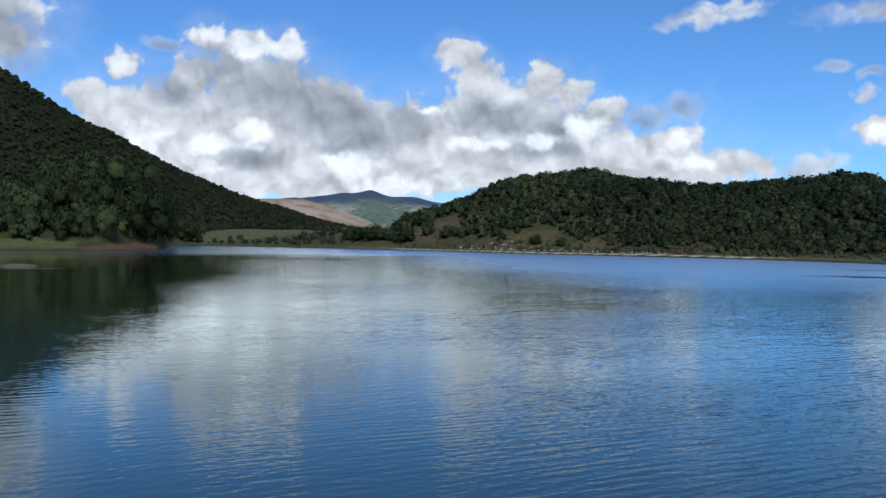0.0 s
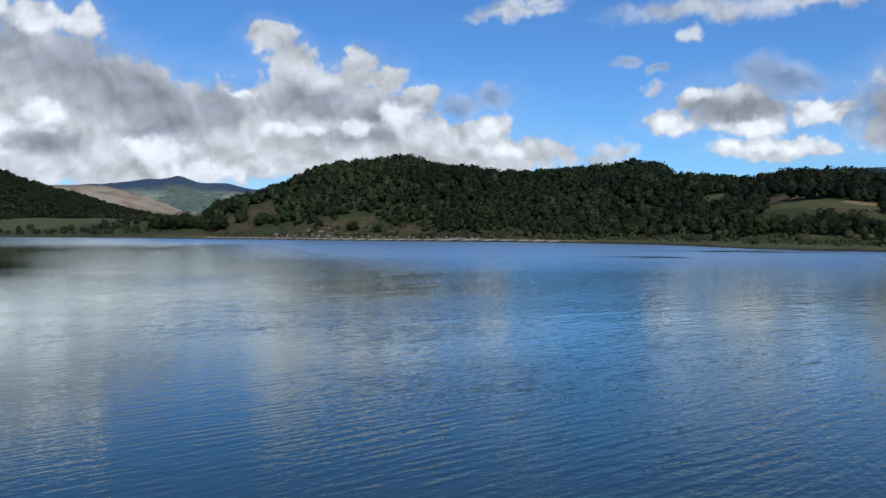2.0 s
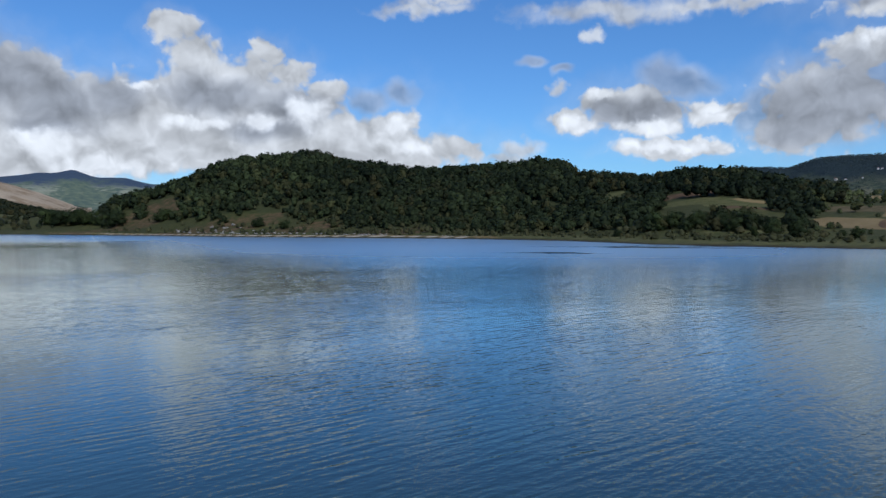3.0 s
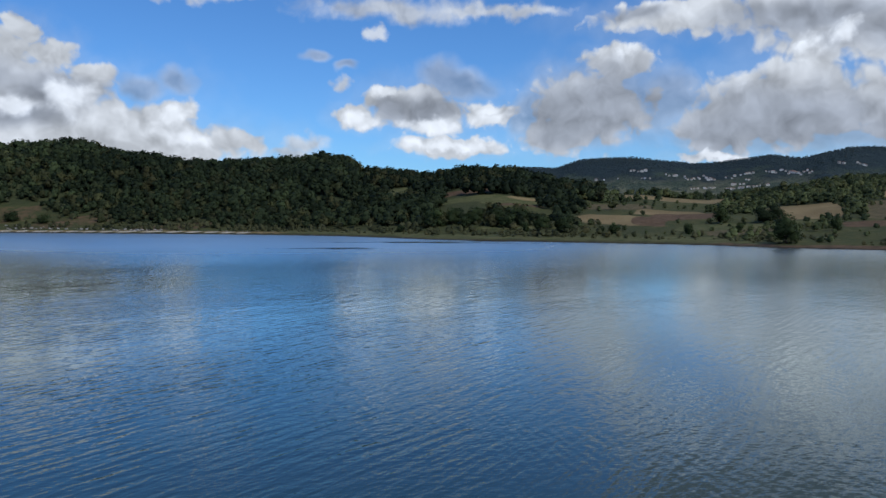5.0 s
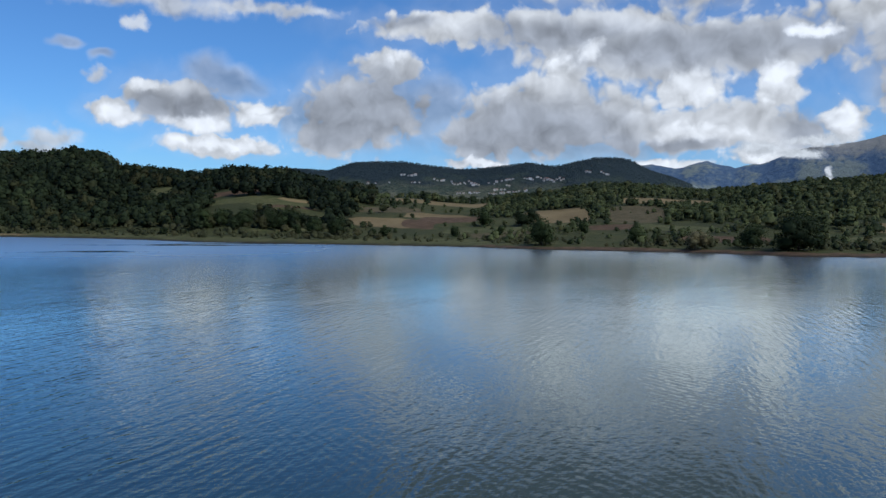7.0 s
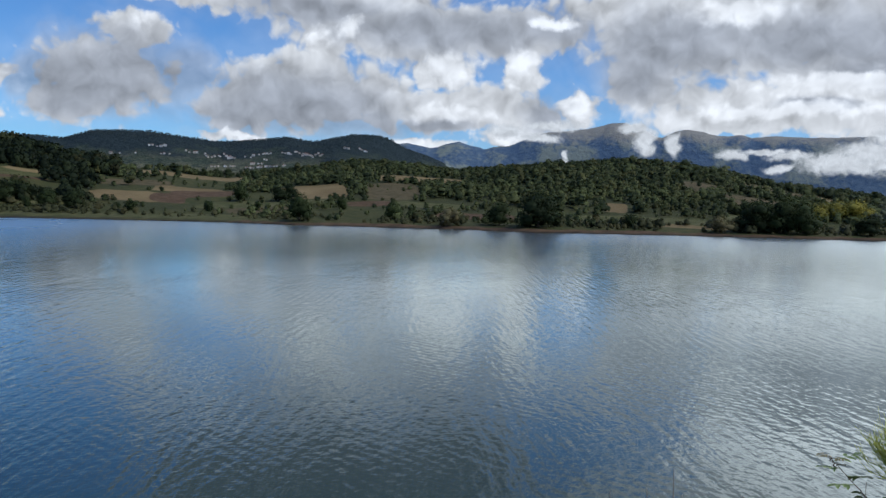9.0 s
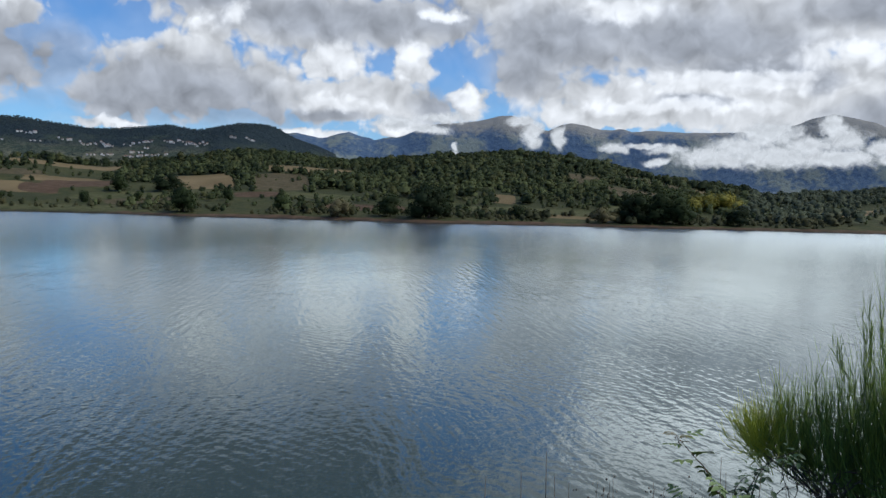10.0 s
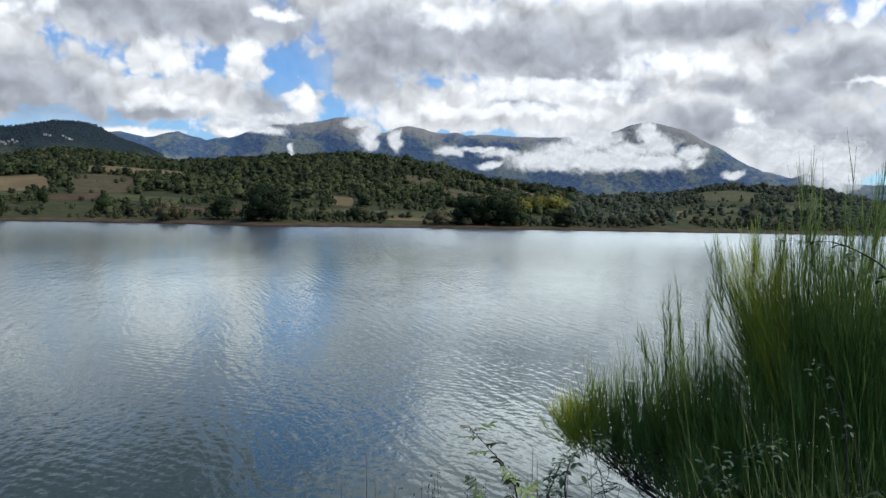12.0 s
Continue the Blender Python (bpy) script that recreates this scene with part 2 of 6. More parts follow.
gloom = wg.math("MULTIPLY", gloom, wg.math("MULTIPLY_ADD", shine, -0.85, 1.0))
# light falls on the billows from above
relief = wg.math("MULTIPLY", wg.math("SUBTRACT", billow, billow_above), 0.55)
relief = wg.math("ADD", relief, wg.math("MULTIPLY", wg.math("SUBTRACT", head_above, head), 0.17))
relief = wg.math("MULTIPLY", relief, wg.math("MULTIPLY_ADD", gloom, -0.45, 1.0))
# the clouds of the eastern sky are thinner and brighter
sunward = wg.math("MULTIPLY", wg.ramp(azimuth, 25.0, 90.0), wg.ramp(height, 19.0, 14.0))
bright = wg.math("ADD", wg.math("SUBTRACT", wg.math("MULTIPLY_ADD", sunward, 0.03, 0.60), wg.math("MULTIPLY", gloom, 0.25)), relief)
bright = wg.math("SUBTRACT", bright, wg.math("MULTIPLY", gloom, wg.ramp(height, 14.0, 18.5, 0.0, 0.24)))
bright = wg.math("ADD", bright, wg.math("MULTIPLY", shine, 0.24))
bright = wg.math("ADD", bright, wg.math("MULTIPLY", wg.math("SUBTRACT", billow, 0.5), wg.math("MULTIPLY_ADD", gloom, -0.12, 0.30)))
bright = wg.math("MINIMUM", wg.math("MAXIMUM", bright, 0.16), 0.97)
# an added glowing band just above the view brightens the eastern water
added_glow = wg.vec("LENGTH", wg.vec("MULTIPLY_ADD", spot, (1 / 40.0, 1 / 6.0, 0.0), (-110.0 / 40.0, -16.0 / 6.0, 0.0)))
bright = wg.math("ADD", bright, wg.math("MULTIPLY", wg.ramp(added_glow, 1.0, 0.15), wg.ramp(height, 13.2, 16.0, 0.0, 1.5)))
cloud_tint = wg.mix(gloom, rgb(0.985, 0.99, 1.0), rgb(0.91, 0.955, 1.05))
cloud_light = wg.scaled(cloud_tint, bright)
clear = wg.vec("MULTIPLY", wg.scaled(air.outputs[0], 0.069), (0.78, 1.22, 1.70))
wg.feed(background.inputs[0], wg.mix(cover, clear, cloud_light))
background.inputs[1].default_value = 1.0

sun = new("sun", bpy.data.lights.new("sun", "SUN"))
sun.data.energy, sun.data.angle, sun.data.color = 2.3, radians(18), (1.0, 0.95, 0.87)
sun.matrix_world = look((0, 0, 0), (-math.sin(radians(SUN_AZ)) * math.cos(radians(SUN_EL)),
                                    -math.cos(radians(SUN_AZ)) * math.cos(radians(SUN_EL)), -math.sin(radians(SUN_EL))))
# ---------------------------------------------------------------- lie of the land
# tables of azimuth (degrees from north, clockwise) and a value
SHORE = [(-70, 60), (-60, 140), (-45, 330), (-28.3, 366), (-23.1, 358), (-19.5, 420), (-18.4, 540), (-17.0, 580), (-15.1, 546), (-11.3, 512), (-3.4, 438),
         (4.7, 375), (12.6, 345), (17, 334), (22.2, 318), (27.5, 298), (34.0, 254), (39.5, 240), (47.6, 232), (53.5, 225), (57.7, 213),
         (63.7, 210), (70, 208), (74.6, 199), (80, 208), (92.1, 221), (98.1, 234), (103.8, 246), (110.9, 272), (120, 300), (132, 120), (140, 60)]
# first crest behind the shore: its height as an angle seen from the bank, its distance, the height of the trees on it
CREST = [(-70, 2.6), (-40, 2.3), (-20.5, 2.1), (-18.2, 0.5), (-9, 0.5), (-5.5, 0.2), (-3.6, 0.3), (-2.6, 1.51), (-1.4, 1.97), (0.6, 2.76), (2.6, 3.5), (4.6, 4.31),
         (7.0, 4.71), (10.6, 4.79), (13.3, 4.25), (16.3, 4.0), (19.2, 3.86), (20.3, 4.11), (23.4, 4.24), (24.4, 4.1), (26.1, 4.6), (28.0, 4.45), (29.0, 3.7),
         (30.5, 3.62), (34.0, 3.29), (35.6, 3.6), (37.3, 3.7), (39.5, 3.6), (41.1, 3.2), (42.6, 2.76), (44.0, 2.3), (46.0, 2.1), (48.9, 2.1), (51, 1.8),
         (53, 1.75), (56, 2.1), (59.1, 2.67), (60.6, 3.08), (64.6, 3.04), (67.4, 2.8), (69.4, 2.73), (72.6, 3.04), (76.6, 3.24), (80.8, 3.46),
         (84.7, 3.28), (87.9, 2.69), (91.2, 2.05), (93.6, 1.63), (96.8, 1.2), (98.3, 1.03), (101, 1.09)]
CREST_EAST = [(103.7, 1.27), (105.5, 1.76), (107.3, 1.91), (109, 1.82), (112.1, 1.69), (114.1, 1.2), (117, 0.7), (125, 0.9), (140, 2.0)]
CREST_AWAY = [(-70, 120), (-40, 60), (-20, 45), (-17.5, 150), (-9, 150), (-4, 70), (0, 100), (8, 150), (28, 165), (40, 170), (46, 190), (54, 230), (62, 290), (80, 320),
              (92, 260), (100, 300), (120, 420), (140, 120)]
CREST_TREES = [(-70, 5), (-20, 5), (-17, 0), (-5, 0), (-3, 5), (0, 7.8), (40, 7.8), (45, 4), (54, 3), (60, 6.6), (92, 6.6), (100, 5), (140, 5)]
# second rise, about a kilometre off
RISE = [(-70, 15), (-45, 15), (-35, 12.4), (-29, 10.0), (-27.4, 9.2), (-25.8, 8.1), (-24.1, 7.05), (-22.6, 6.6), (-20.3, 5.35), (-18.9, 4.6), (-17, 3.8), (-15.2, 3.1),
        (-13.3, 2.4), (-11.3, 1.9), (-9.6, 1.35), (-8.2, 0.95), (-7.4, 0.8), (-5.8, 0.4), (-4, 0.1), (2, 0.2), (40, 0.6), (50, 0.9), (70, 0.9), (95, 0.7), (120, 0.3), (140, 3)]
RISE_AT = [(-70, 700), (-30, 1000), (-10, 1150), (0, 1100), (40, 1000), (140, 1000)]
# third: bare hill, valley sides and the ridge with the village
RIDGE = [(-70, 8), (-30, 4), (-14, 2.5), (-11.3, 2.62), (-9.8, 2.57), (-8.6, 2.27), (-7.0, 1.75), (-5.8, 1.3), (-4.8, 0.9), (-3, 0.9), (0, 1.1), (3, 1.3), (20, 1.8), (38, 3.3), (40.2, 3.5), (42.8, 3.45),
         (44.6, 4.05), (46.2, 4.11), (48.1, 4.14), (50, 3.89), (52, 3.71), (53.6, 3.77), (55.6, 4.06), (56.8, 4.26), (58.8, 3.99), (61.5, 4.54),
         (63.4, 4.5), (64.2, 4.3), (65.4, 3.71), (66.9, 3.27), (69, 2.4), (72, 1.2), (85, 0.9), (92, 0.9), (100, 0.9), (110, 0.8), (140, 3)]
RIDGE_AT = [(-70, 1900), (-12, 2400), (10, 2600), (40, 2300), (60, 2200), (70, 2600), (140, 2600)]
# last: the high mountains
PEAKS = [(-70, 5), (-14, 2.3), (-9.4, 2.73), (-7.4, 3.05), (-5.2, 3.2), (-3.8, 2.82), (-2.0, 2.85), (-0.2, 2.55), (1.4, 2.56), (20, 2.0), (50, 2.5), (62, 3.9), (64.6, 4.06), (65.5, 4.13),
         (67.6, 3.89), (69.1, 4.29), (70.9, 3.81), (72.4, 4.12), (74.6, 4.98), (76.1, 5.28), (78.1, 5.3), (79.6, 5.62), (80.6, 5.65), (83.1, 4.85),
         (84.7, 5.35), (86.3, 5.03), (89.9, 4.81), (95.3, 4.87), (97.5, 4.7), (100.1, 5.54), (101.6, 6.01), (103.5, 5.36), (105.3, 4.61), (107.2, 3.49),
         (109, 2.64), (110.7, 2.2), (111.7, 2.7), (114.1, 1.9), (120, 1.6), (140, 4)]
PEAKS_AT = [(-70, 4000), (140, 4000)]


def curve(table, az):
    a, v = np.array(table, float).T
    return np.interp(az, a, v, period=None)


def hash2(i, j, seed):
    h = (i * 374761393 + j * 668265263 + seed * 1442695041) & 0xFFFFFFFF
    h = ((h ^ (h >> 13)) * 1274126177) & 0xFFFFFFFF
    return ((h ^ (h >> 16)) & 0xFFFF) / 65535.0


def waves(x, y, size, seed=0, octaves=4):
    """Value noise, about -1 to 1, with hills about size metres wide."""
    total, amp, norm = 0.0, 1.0, 0.0
    for o in range(octaves):
        u, v = np.asarray(x) / size + 1000.0, np.asarray(y) / size + 1000.0
        i, j = np.floor(u).astype(np.int64), np.floor(v).astype(np.int64)
        fu, fv = u - i, v - j
        fu, fv = fu * fu * (3 - 2 * fu), fv * fv * (3 - 2 * fv)
        s = seed + o * 17
        top = hash2(i, j, s) * (1 - fu) + hash2(i + 1, j, s) * fu
        low = hash2(i, j + 1, s) * (1 - fu) + hash2(i + 1, j + 1, s) * fu
        total = total + amp * ((top * (1 - fv) + low * fv) * 2 - 1)
        norm += amp
        amp *= 0.5
        size *= 0.5
    return total / norm


def knots(az):
    """Distances and heights of the land's bends along each azimuth."""
    tan = lambda e: np.tan(np.radians(e))
    off = np.abs((az - 40 + 180) % 360 - 180)
    a = np.clip(np.where(az > 220, az - 360, az), -70, 140)
    land = np.clip((off - 92) / 14, 0, 1)
    rs = curve(SHORE, a)
    rb = rs + curve(CREST_AWAY, a)
    zb = 7 + rb * tan(curve(CREST + CREST_EAST, a)) - curve(CREST_TREES, a)
    zb = np.maximum(zb, 2.6)
    rc, rd, re = curve(RISE_AT, a), curve(RIDGE_AT, a), curve(PEAKS_AT, a)
    zc, zd, ze = 7 + rc * tan(curve(RISE, a)), 7 + rd * tan(curve(RIDGE, a)), 7 + re * tan(curve(PEAKS, a) + 0.14 * waves(a, 0 * a, 1.0, 5, 4))
    one = np.ones_like(az)
    wet = lambda z: z * (1 - land) + 5.5 * land
    bank = np.clip((a - 99) / 9, 0, 1)
    R = [0 * one, 3.4 + 1.9 * bank, 9.0 + 3.5 * bank, 24 * one, np.maximum(rs - 30, 30), rs, rs + 5, rs + 24, rb, rb + np.maximum(60, 0.45 * (rc - rb)), rc, rc + 0.4 * (rd - rc), rd, rd + np.where(a > 60, 0.74, 0.4) * (re - rd), re, re + 350, 4880 * one]
    Z = [5.42 * one, 5.32 * one, wet(-0.3), wet(-2.5), wet(-1.8), wet(0.0), wet(0.75), wet(np.minimum(np.where(a < -18.6, 3.9, 1.9), zb * 0.6)), np.maximum(zb, wet(0)), np.minimum(zb * 0.6, 12), zc, np.minimum(zc, zd) * 0.45, zd, np.minimum(zd, ze) * 0.5, ze, ze * 0.6, 0.3 * ze]
    return np.stack(R), np.stack(Z)


def terrain(az, r):
    """Height of the ground at azimuths (degrees) and distances (metres)."""
    az, r = np.broadcast_arrays(np.asarray(az, float), np.asarray(r, float))
    shape = az.shape
    az, r = az.ravel() % 360, r.ravel()
    out = np.empty_like(r)
    for s in range(0, len(r), 60000):
        R, Z = knots(az[s:s + 60000])
        q = r[s:s + 60000]
        h = np.diff(R, axis=0)
        d = np.diff(Z, axis=0) / h
        m = np.zeros_like(Z)
        good = d[1:] * d[:-1] > 0
        m[1:-1] = np.where(good, 2 * d[1:] * d[:-1] / np.where(good, d[1:] + d[:-1], 1), 0)
        k = np.clip((R[1:-1] <= q).sum(0), 0, len(R) - 2)
        c = np.arange(len(q))
        t = np.clip((q - R[k, c]) / h[k, c], 0, 1)
        t2, t3 = t * t, t * t * t
        out[s:s + 60000] = ((2 * t3 - 3 * t2 + 1) * Z[k, c] + (t3 - 2 * t2 + t) * h[k, c] * m[k, c]
                            + (3 * t2 - 2 * t3) * Z[k + 1, c] + (t3 - t2) * h[k, c] * m[k + 1, c])
    x, y = r * np.sin(np.radians(az)), r * np.cos(np.radians(az))
    # unevenness grows with distance from water and camera
    a = np.where(az > 220, az - 360, az)
    inland = np.clip((r - curve(SHORE, np.clip(a, -70, 140)) - 4) / 60, 0, 1)
    out += inland * (waves(x, y, 60, 3) * 1.6 + np.clip((r - 700) / 900, 0, 1) * waves(x, y, 240, 5, 5) * 4 + np.clip((r - 3000) / 900, 0, 1) * waves(x, y, 330, 9, 6) * 16)
    return out.reshape(shape)


def place(az, r):
    return r * np.sin(np.radians(az)), r * np.cos(np.radians(az))
# -- end of the lie of the land

# fields and bare ground: azimuth, distance, half width (degrees), half depth (metres)
MEADOWS = [(36.6, 341, 2.3, 6), (39.7, 334, 2.1, 8), (42.7, 339, 1.5, 6), (31.6, 379, 0.6, 7), (39.7, 280, 2.3, 4), (54.4, 276, 3.0, 10), (59.0, 279, 1.8, 8), (67.3, 275, 2.2, 9), (79.9, 250, 2.2, 8),
           (83.9, 248, 3.5, 9), (105.9, 460, 1.6, 40), (107.7, 451, 1.1, 30), (106.4, 359, 1.0, 18), (105.2, 297, 0.9, 10), (88.2, 274, 0.9, 15), (-12.4, 630, 4.4, 48), (111.2, 388, 1.2, 18)]
STUBBLE = [(46.6, 303, 2.3, 14), (50.4, 329, 2.4, 12), (52.8, 400, 2.2, 18), (49.0, 398, 2.2, 14), (59.0, 317, 2.1, 26), (66.0, 374, 3.2, 12), (80.1, 280, 0.9, 14), (84.6, 236, 3.1, 5), (93.2, 425, 1.1, 34),
           (103.0, 333, 1.4, 24), (42.0, 343, 2.4, 4)]
SOIL = [(35.8, 359, 2.3, 6), (51.6, 312, 2.4, 15), (49.2, 297, 1.1, 11), (62.7, 276, 1.6, 8), (70.7, 243, 2.6, 7), (40.4, 326, 2.3, 3)]
TAWNY = [(64.5, 327, 1.8, 28), (90.4, 420, 2.0, 40), (85.7, 358, 1.1, 22), (89.1, 334, 1.7, 18), (55.6, 259, 2.8, 9), (47.0, 345, 3.0, 12)]
# trees left out here so the fields behind show from the camera
SIGHT_GAPS = [(38.8, 316, 5.6, 18), (31.6, 370, 0.8, 10)]
BARE = [(-1.0, 470, 2.6, 20), (4.7, 414, 5.0, 14), (10.2, 392, 4.0, 12), (-4.5, 462, 1.6, 12), (15.5, 362, 3.0, 10)]


def patches(az, r, spots, edge=0.35, seed=40):
    """1 inside the patches, falling to 0 over their ragged rims."""
    x, y = place(az, r)
    wob = waves(x, y, 30, seed, 4) * 0.45
    best = np.full(np.shape(az), 9.0)
    for a, d, w, h in spots:
        lean = (r - d) / h + 0.35 * math.sin(a * 7.3) * (az - a) / w
        q = (((az - a) / w) ** 4 + lean ** 4 + 1e-6) ** 0.25
        best = np.minimum(best, q)
    return np.clip((1.0 + edge / 2 - best - wob) / edge, 0, 1)


def strip(az, r, a0, a1, d0, d1, seed):
    """A band along the shore, from d0 to d1 metres inland."""
    x, y = place(az, r)
    d = r - shore_at(az) + waves(x, y, 30, seed, 3) * (d1 - d0) * 0.4
    ends = np.clip((az - a0) / 2, 0, 1) * np.clip((a1 - az) / 2, 0, 1)
    return np.clip((d - d0) / 2.5 + 0.5, 0, 1) * np.clip((d1 - d) / 2.5 + 0.5, 0, 1) * ends


def shore_at(az):
    return curve(SHORE, np.clip(az, -70, 140))


def wooded(az, r):
    """How thickly trees grow, 0 to 1."""
    x, y = place(az, r)
    rs = shore_at(az)
    crest = rs + curve(CREST_AWAY, np.clip(az, -70, 140))
    s = (r - rs) / np.maximum(crest - rs, 1)
    clump = waves(x, y, 45, 60, 3)
    d = np.zeros(np.shape(az))
    hill = (az > -3.4) & (az < 44.2)
    low = np.interp(az, [-3.4, 6, 14, 24, 34, 46], [0.42, 0.32, 0.16, 0.10, 0.2, 0.25])
    d = np.where(hill, np.clip((s - low) / 0.1, 0, 1), d)
    mid = (az >= 44.2) & (az < 60)
    d = np.where(mid, np.clip((clump + 0.16) * 5, 0.05, 1) * np.clip((r - rs - 88) / 14, 0.05, 1) * (s > 0.16), d)
    right = (az >= 58) & (az < 97)
    d = np.where(right, np.clip((s - np.interp(az, [58, 66, 73, 97], [0.26, 0.26, 0.17, 0.17])) / 0.12 + clump * 0.8, 0.10, 1) * (s > 0.12), d)
    far = (az >= 97)
    d = np.where(far, np.clip(0.50 + clump * 2.6, 0.12, 1) * (s > 0.06), d)
    west = (az < -3.4)
    d = np.where(west, np.clip((clump + 0.05) * 4, 0, 1) * (s > 1.05), d)
    spit = (az < -18.3)
    d = np.where(spit, (s > 0.25) * 1.0, d)
    for spots in (MEADOWS, STUBBLE, SOIL, TAWNY, SIGHT_GAPS):
        d = d * (1 - patches(az, r, spots, 0.2))
    d = d * (1 - 0.85 * patches(az, r, BARE, 0.3))
    return d


# ---------------------------------------------------------------- materials of the ground and the water
def ground_material():
    m, g, out = material("ground")
    here = g.node("ShaderNodeNewGeometry").outputs["Position"]
    cover = g.attr("cover")
    split = g.node("ShaderNodeSeparateColor")
    g.feed(split.inputs[0], cover.outputs["Color"])
    big = g.noise(here, 0.035, 5, 0.6)
    mid = g.noise(here, 0.3, 5, 0.6)
    fine = g.noise(here, 2.2, 4, 0.65)
    rough_grass = g.mix(g.ramp(mid, 0.35, 0.65), rgb(0.044, 0.054, 0.016), rgb(0.084, 0.078, 0.026))
    rough_grass = g.mix(g.ramp(big, 0.4, 0.65), rough_grass, rgb(0.050, 0.054, 0.020))
    litter = g.mix(g.ramp(mid, 0.3, 0.7), rgb(0.034, 0.042, 0.016), rgb(0.054, 0.058, 0.022))
    col = g.mix(cover.outputs["Alpha"], rough_grass, litter)
    jag = g.math("MULTIPLY", g.math("SUBTRACT", mid, 0.5), 0.5)
    meadow = g.mix(g.ramp(mid, 0.3, 0.7), rgb(0.066, 0.074, 0.024), rgb(0.116, 0.108, 0.044))
    col = g.mix(g.ramp(g.math("ADD", split.outputs[0], jag), 0.4, 0.6), col, meadow)
    straw = g.mix(g.ramp(big, 0.35, 0.65), rgb(0.235, 0.170, 0.078), rgb(0.165, 0.116, 0.050))
    straw = g.mix(g.math("MULTIPLY", g.ramp(fine, 0.45, 0.7), 0.4), straw, rgb(0.25, 0.20, 0.115))
    col = g.mix(g.ramp(g.math("ADD", split.outputs[1], jag), 0.4, 0.6), col, straw)
    soil = g.mix(g.ramp(mid, 0.3, 0.7), rgb(0.080, 0.048, 0.026), rgb(0.130, 0.082, 0.046))
    col = g.mix(g.ramp(g.math("ADD", split.outputs[2], jag), 0.4, 0.6), col, soil)
    more = g.node("ShaderNodeSeparateColor")
    g.feed(more.inputs[0], g.attr("margin").outputs["Color"])
    tawny = g.mix(g.ramp(mid, 0.3, 0.7), rgb(0.070, 0.060, 0.026), rgb(0.130, 0.098, 0.050))
    col = g.mix(g.ramp(g.math("ADD", more.outputs[1], jag), 0.4, 0.6), col, tawny)
    shingle = g.mix(g.ramp(fine, 0.3, 0.7), rgb(0.36, 0.30, 0.22), rgb(0.52, 0.46, 0.36))
    col = g.mix(g.ramp(g.math("ADD", more.outputs[0], jag), 0.4, 0.6), col, shingle)
    # the drawdown margin: mud by the water, reddish earth, then thin grass
    level = g.node("ShaderNodeSeparateXYZ")
    g.feed(level.inputs[0], here)
    z = g.math("ADD", level.outputs[2], g.math("MULTIPLY", g.math("SUBTRACT", mid, 0.5), 0.7))
    margin = g.mix(g.ramp(z, 0.05, 0.35), rgb(0.024, 0.019, 0.013), g.mix(0.5, col, rgb(0.055, 0.040, 0.026)))
    col = g.mix(g.ramp(z, 0.6, 0.3), col, margin)
    col = g.mix(g.math("MULTIPLY", g.ramp(fine, 0.35, 0.75), 0.22), col, g.mix(0.6, col, rgb(0.03, 0.03, 0.018)))
    g.feed(out.inputs["Base Color"], col)
    out.inputs["Roughness"].default_value = 0.92
    out.inputs["Specular IOR Level"].default_value = 0.15
    g.feed(out.inputs["Normal"], g.bump(g.math("ADD", g.math("MULTIPLY", mid, 0.8), g.math("MULTIPLY", fine, 0.2)), 0.8, 0.8))
    return m


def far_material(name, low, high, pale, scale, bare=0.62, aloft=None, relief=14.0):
    """Far slopes of woodland, pasture and rock; any haze is in the given colours."""
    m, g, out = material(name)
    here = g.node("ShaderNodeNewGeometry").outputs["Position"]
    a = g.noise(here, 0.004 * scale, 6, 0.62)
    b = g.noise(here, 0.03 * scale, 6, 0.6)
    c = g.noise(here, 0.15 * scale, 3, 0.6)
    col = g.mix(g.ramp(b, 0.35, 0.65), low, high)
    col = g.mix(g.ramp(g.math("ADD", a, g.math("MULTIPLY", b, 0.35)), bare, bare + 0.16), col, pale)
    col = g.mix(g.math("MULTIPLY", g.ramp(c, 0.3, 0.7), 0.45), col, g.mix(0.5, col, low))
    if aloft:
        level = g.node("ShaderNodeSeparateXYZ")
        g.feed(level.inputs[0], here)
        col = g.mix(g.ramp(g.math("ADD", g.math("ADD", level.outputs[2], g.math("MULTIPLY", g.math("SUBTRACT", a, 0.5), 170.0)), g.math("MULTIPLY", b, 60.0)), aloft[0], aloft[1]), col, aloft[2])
    g.feed(out.inputs["Base Color"], col)
    out.inputs["Roughness"].default_value = 0.95
    out.inputs["Specular IOR Level"].default_value = 0.05
    g.feed(out.inputs["Normal"], g.bump(g.math("ADD", g.math("MULTIPLY", a, 3.0), g.math("ADD", b, g.math("MULTIPLY", c, 0.25))), relief, 0.8))
    return m


MAT_GROUND = ground_material()
MAT_WOODED = far_material("wooded_slope", rgb(0.018, 0.026, 0.012), rgb(0.032, 0.042, 0.018), rgb(0.07, 0.07, 0.035), 3.0, 0.8)
MAT_BARE_HILL = far_material("bare_hill", rgb(0.25, 0.18, 0.11), rgb(0.37, 0.275, 0.18), rgb(0.44, 0.35, 0.25), 1.0, 0.6)
# haze of the distance is in these colours, blue above a set height
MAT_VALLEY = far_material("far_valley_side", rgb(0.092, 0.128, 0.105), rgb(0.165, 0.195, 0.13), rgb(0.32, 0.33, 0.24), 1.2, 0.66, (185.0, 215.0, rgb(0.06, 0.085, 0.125)))
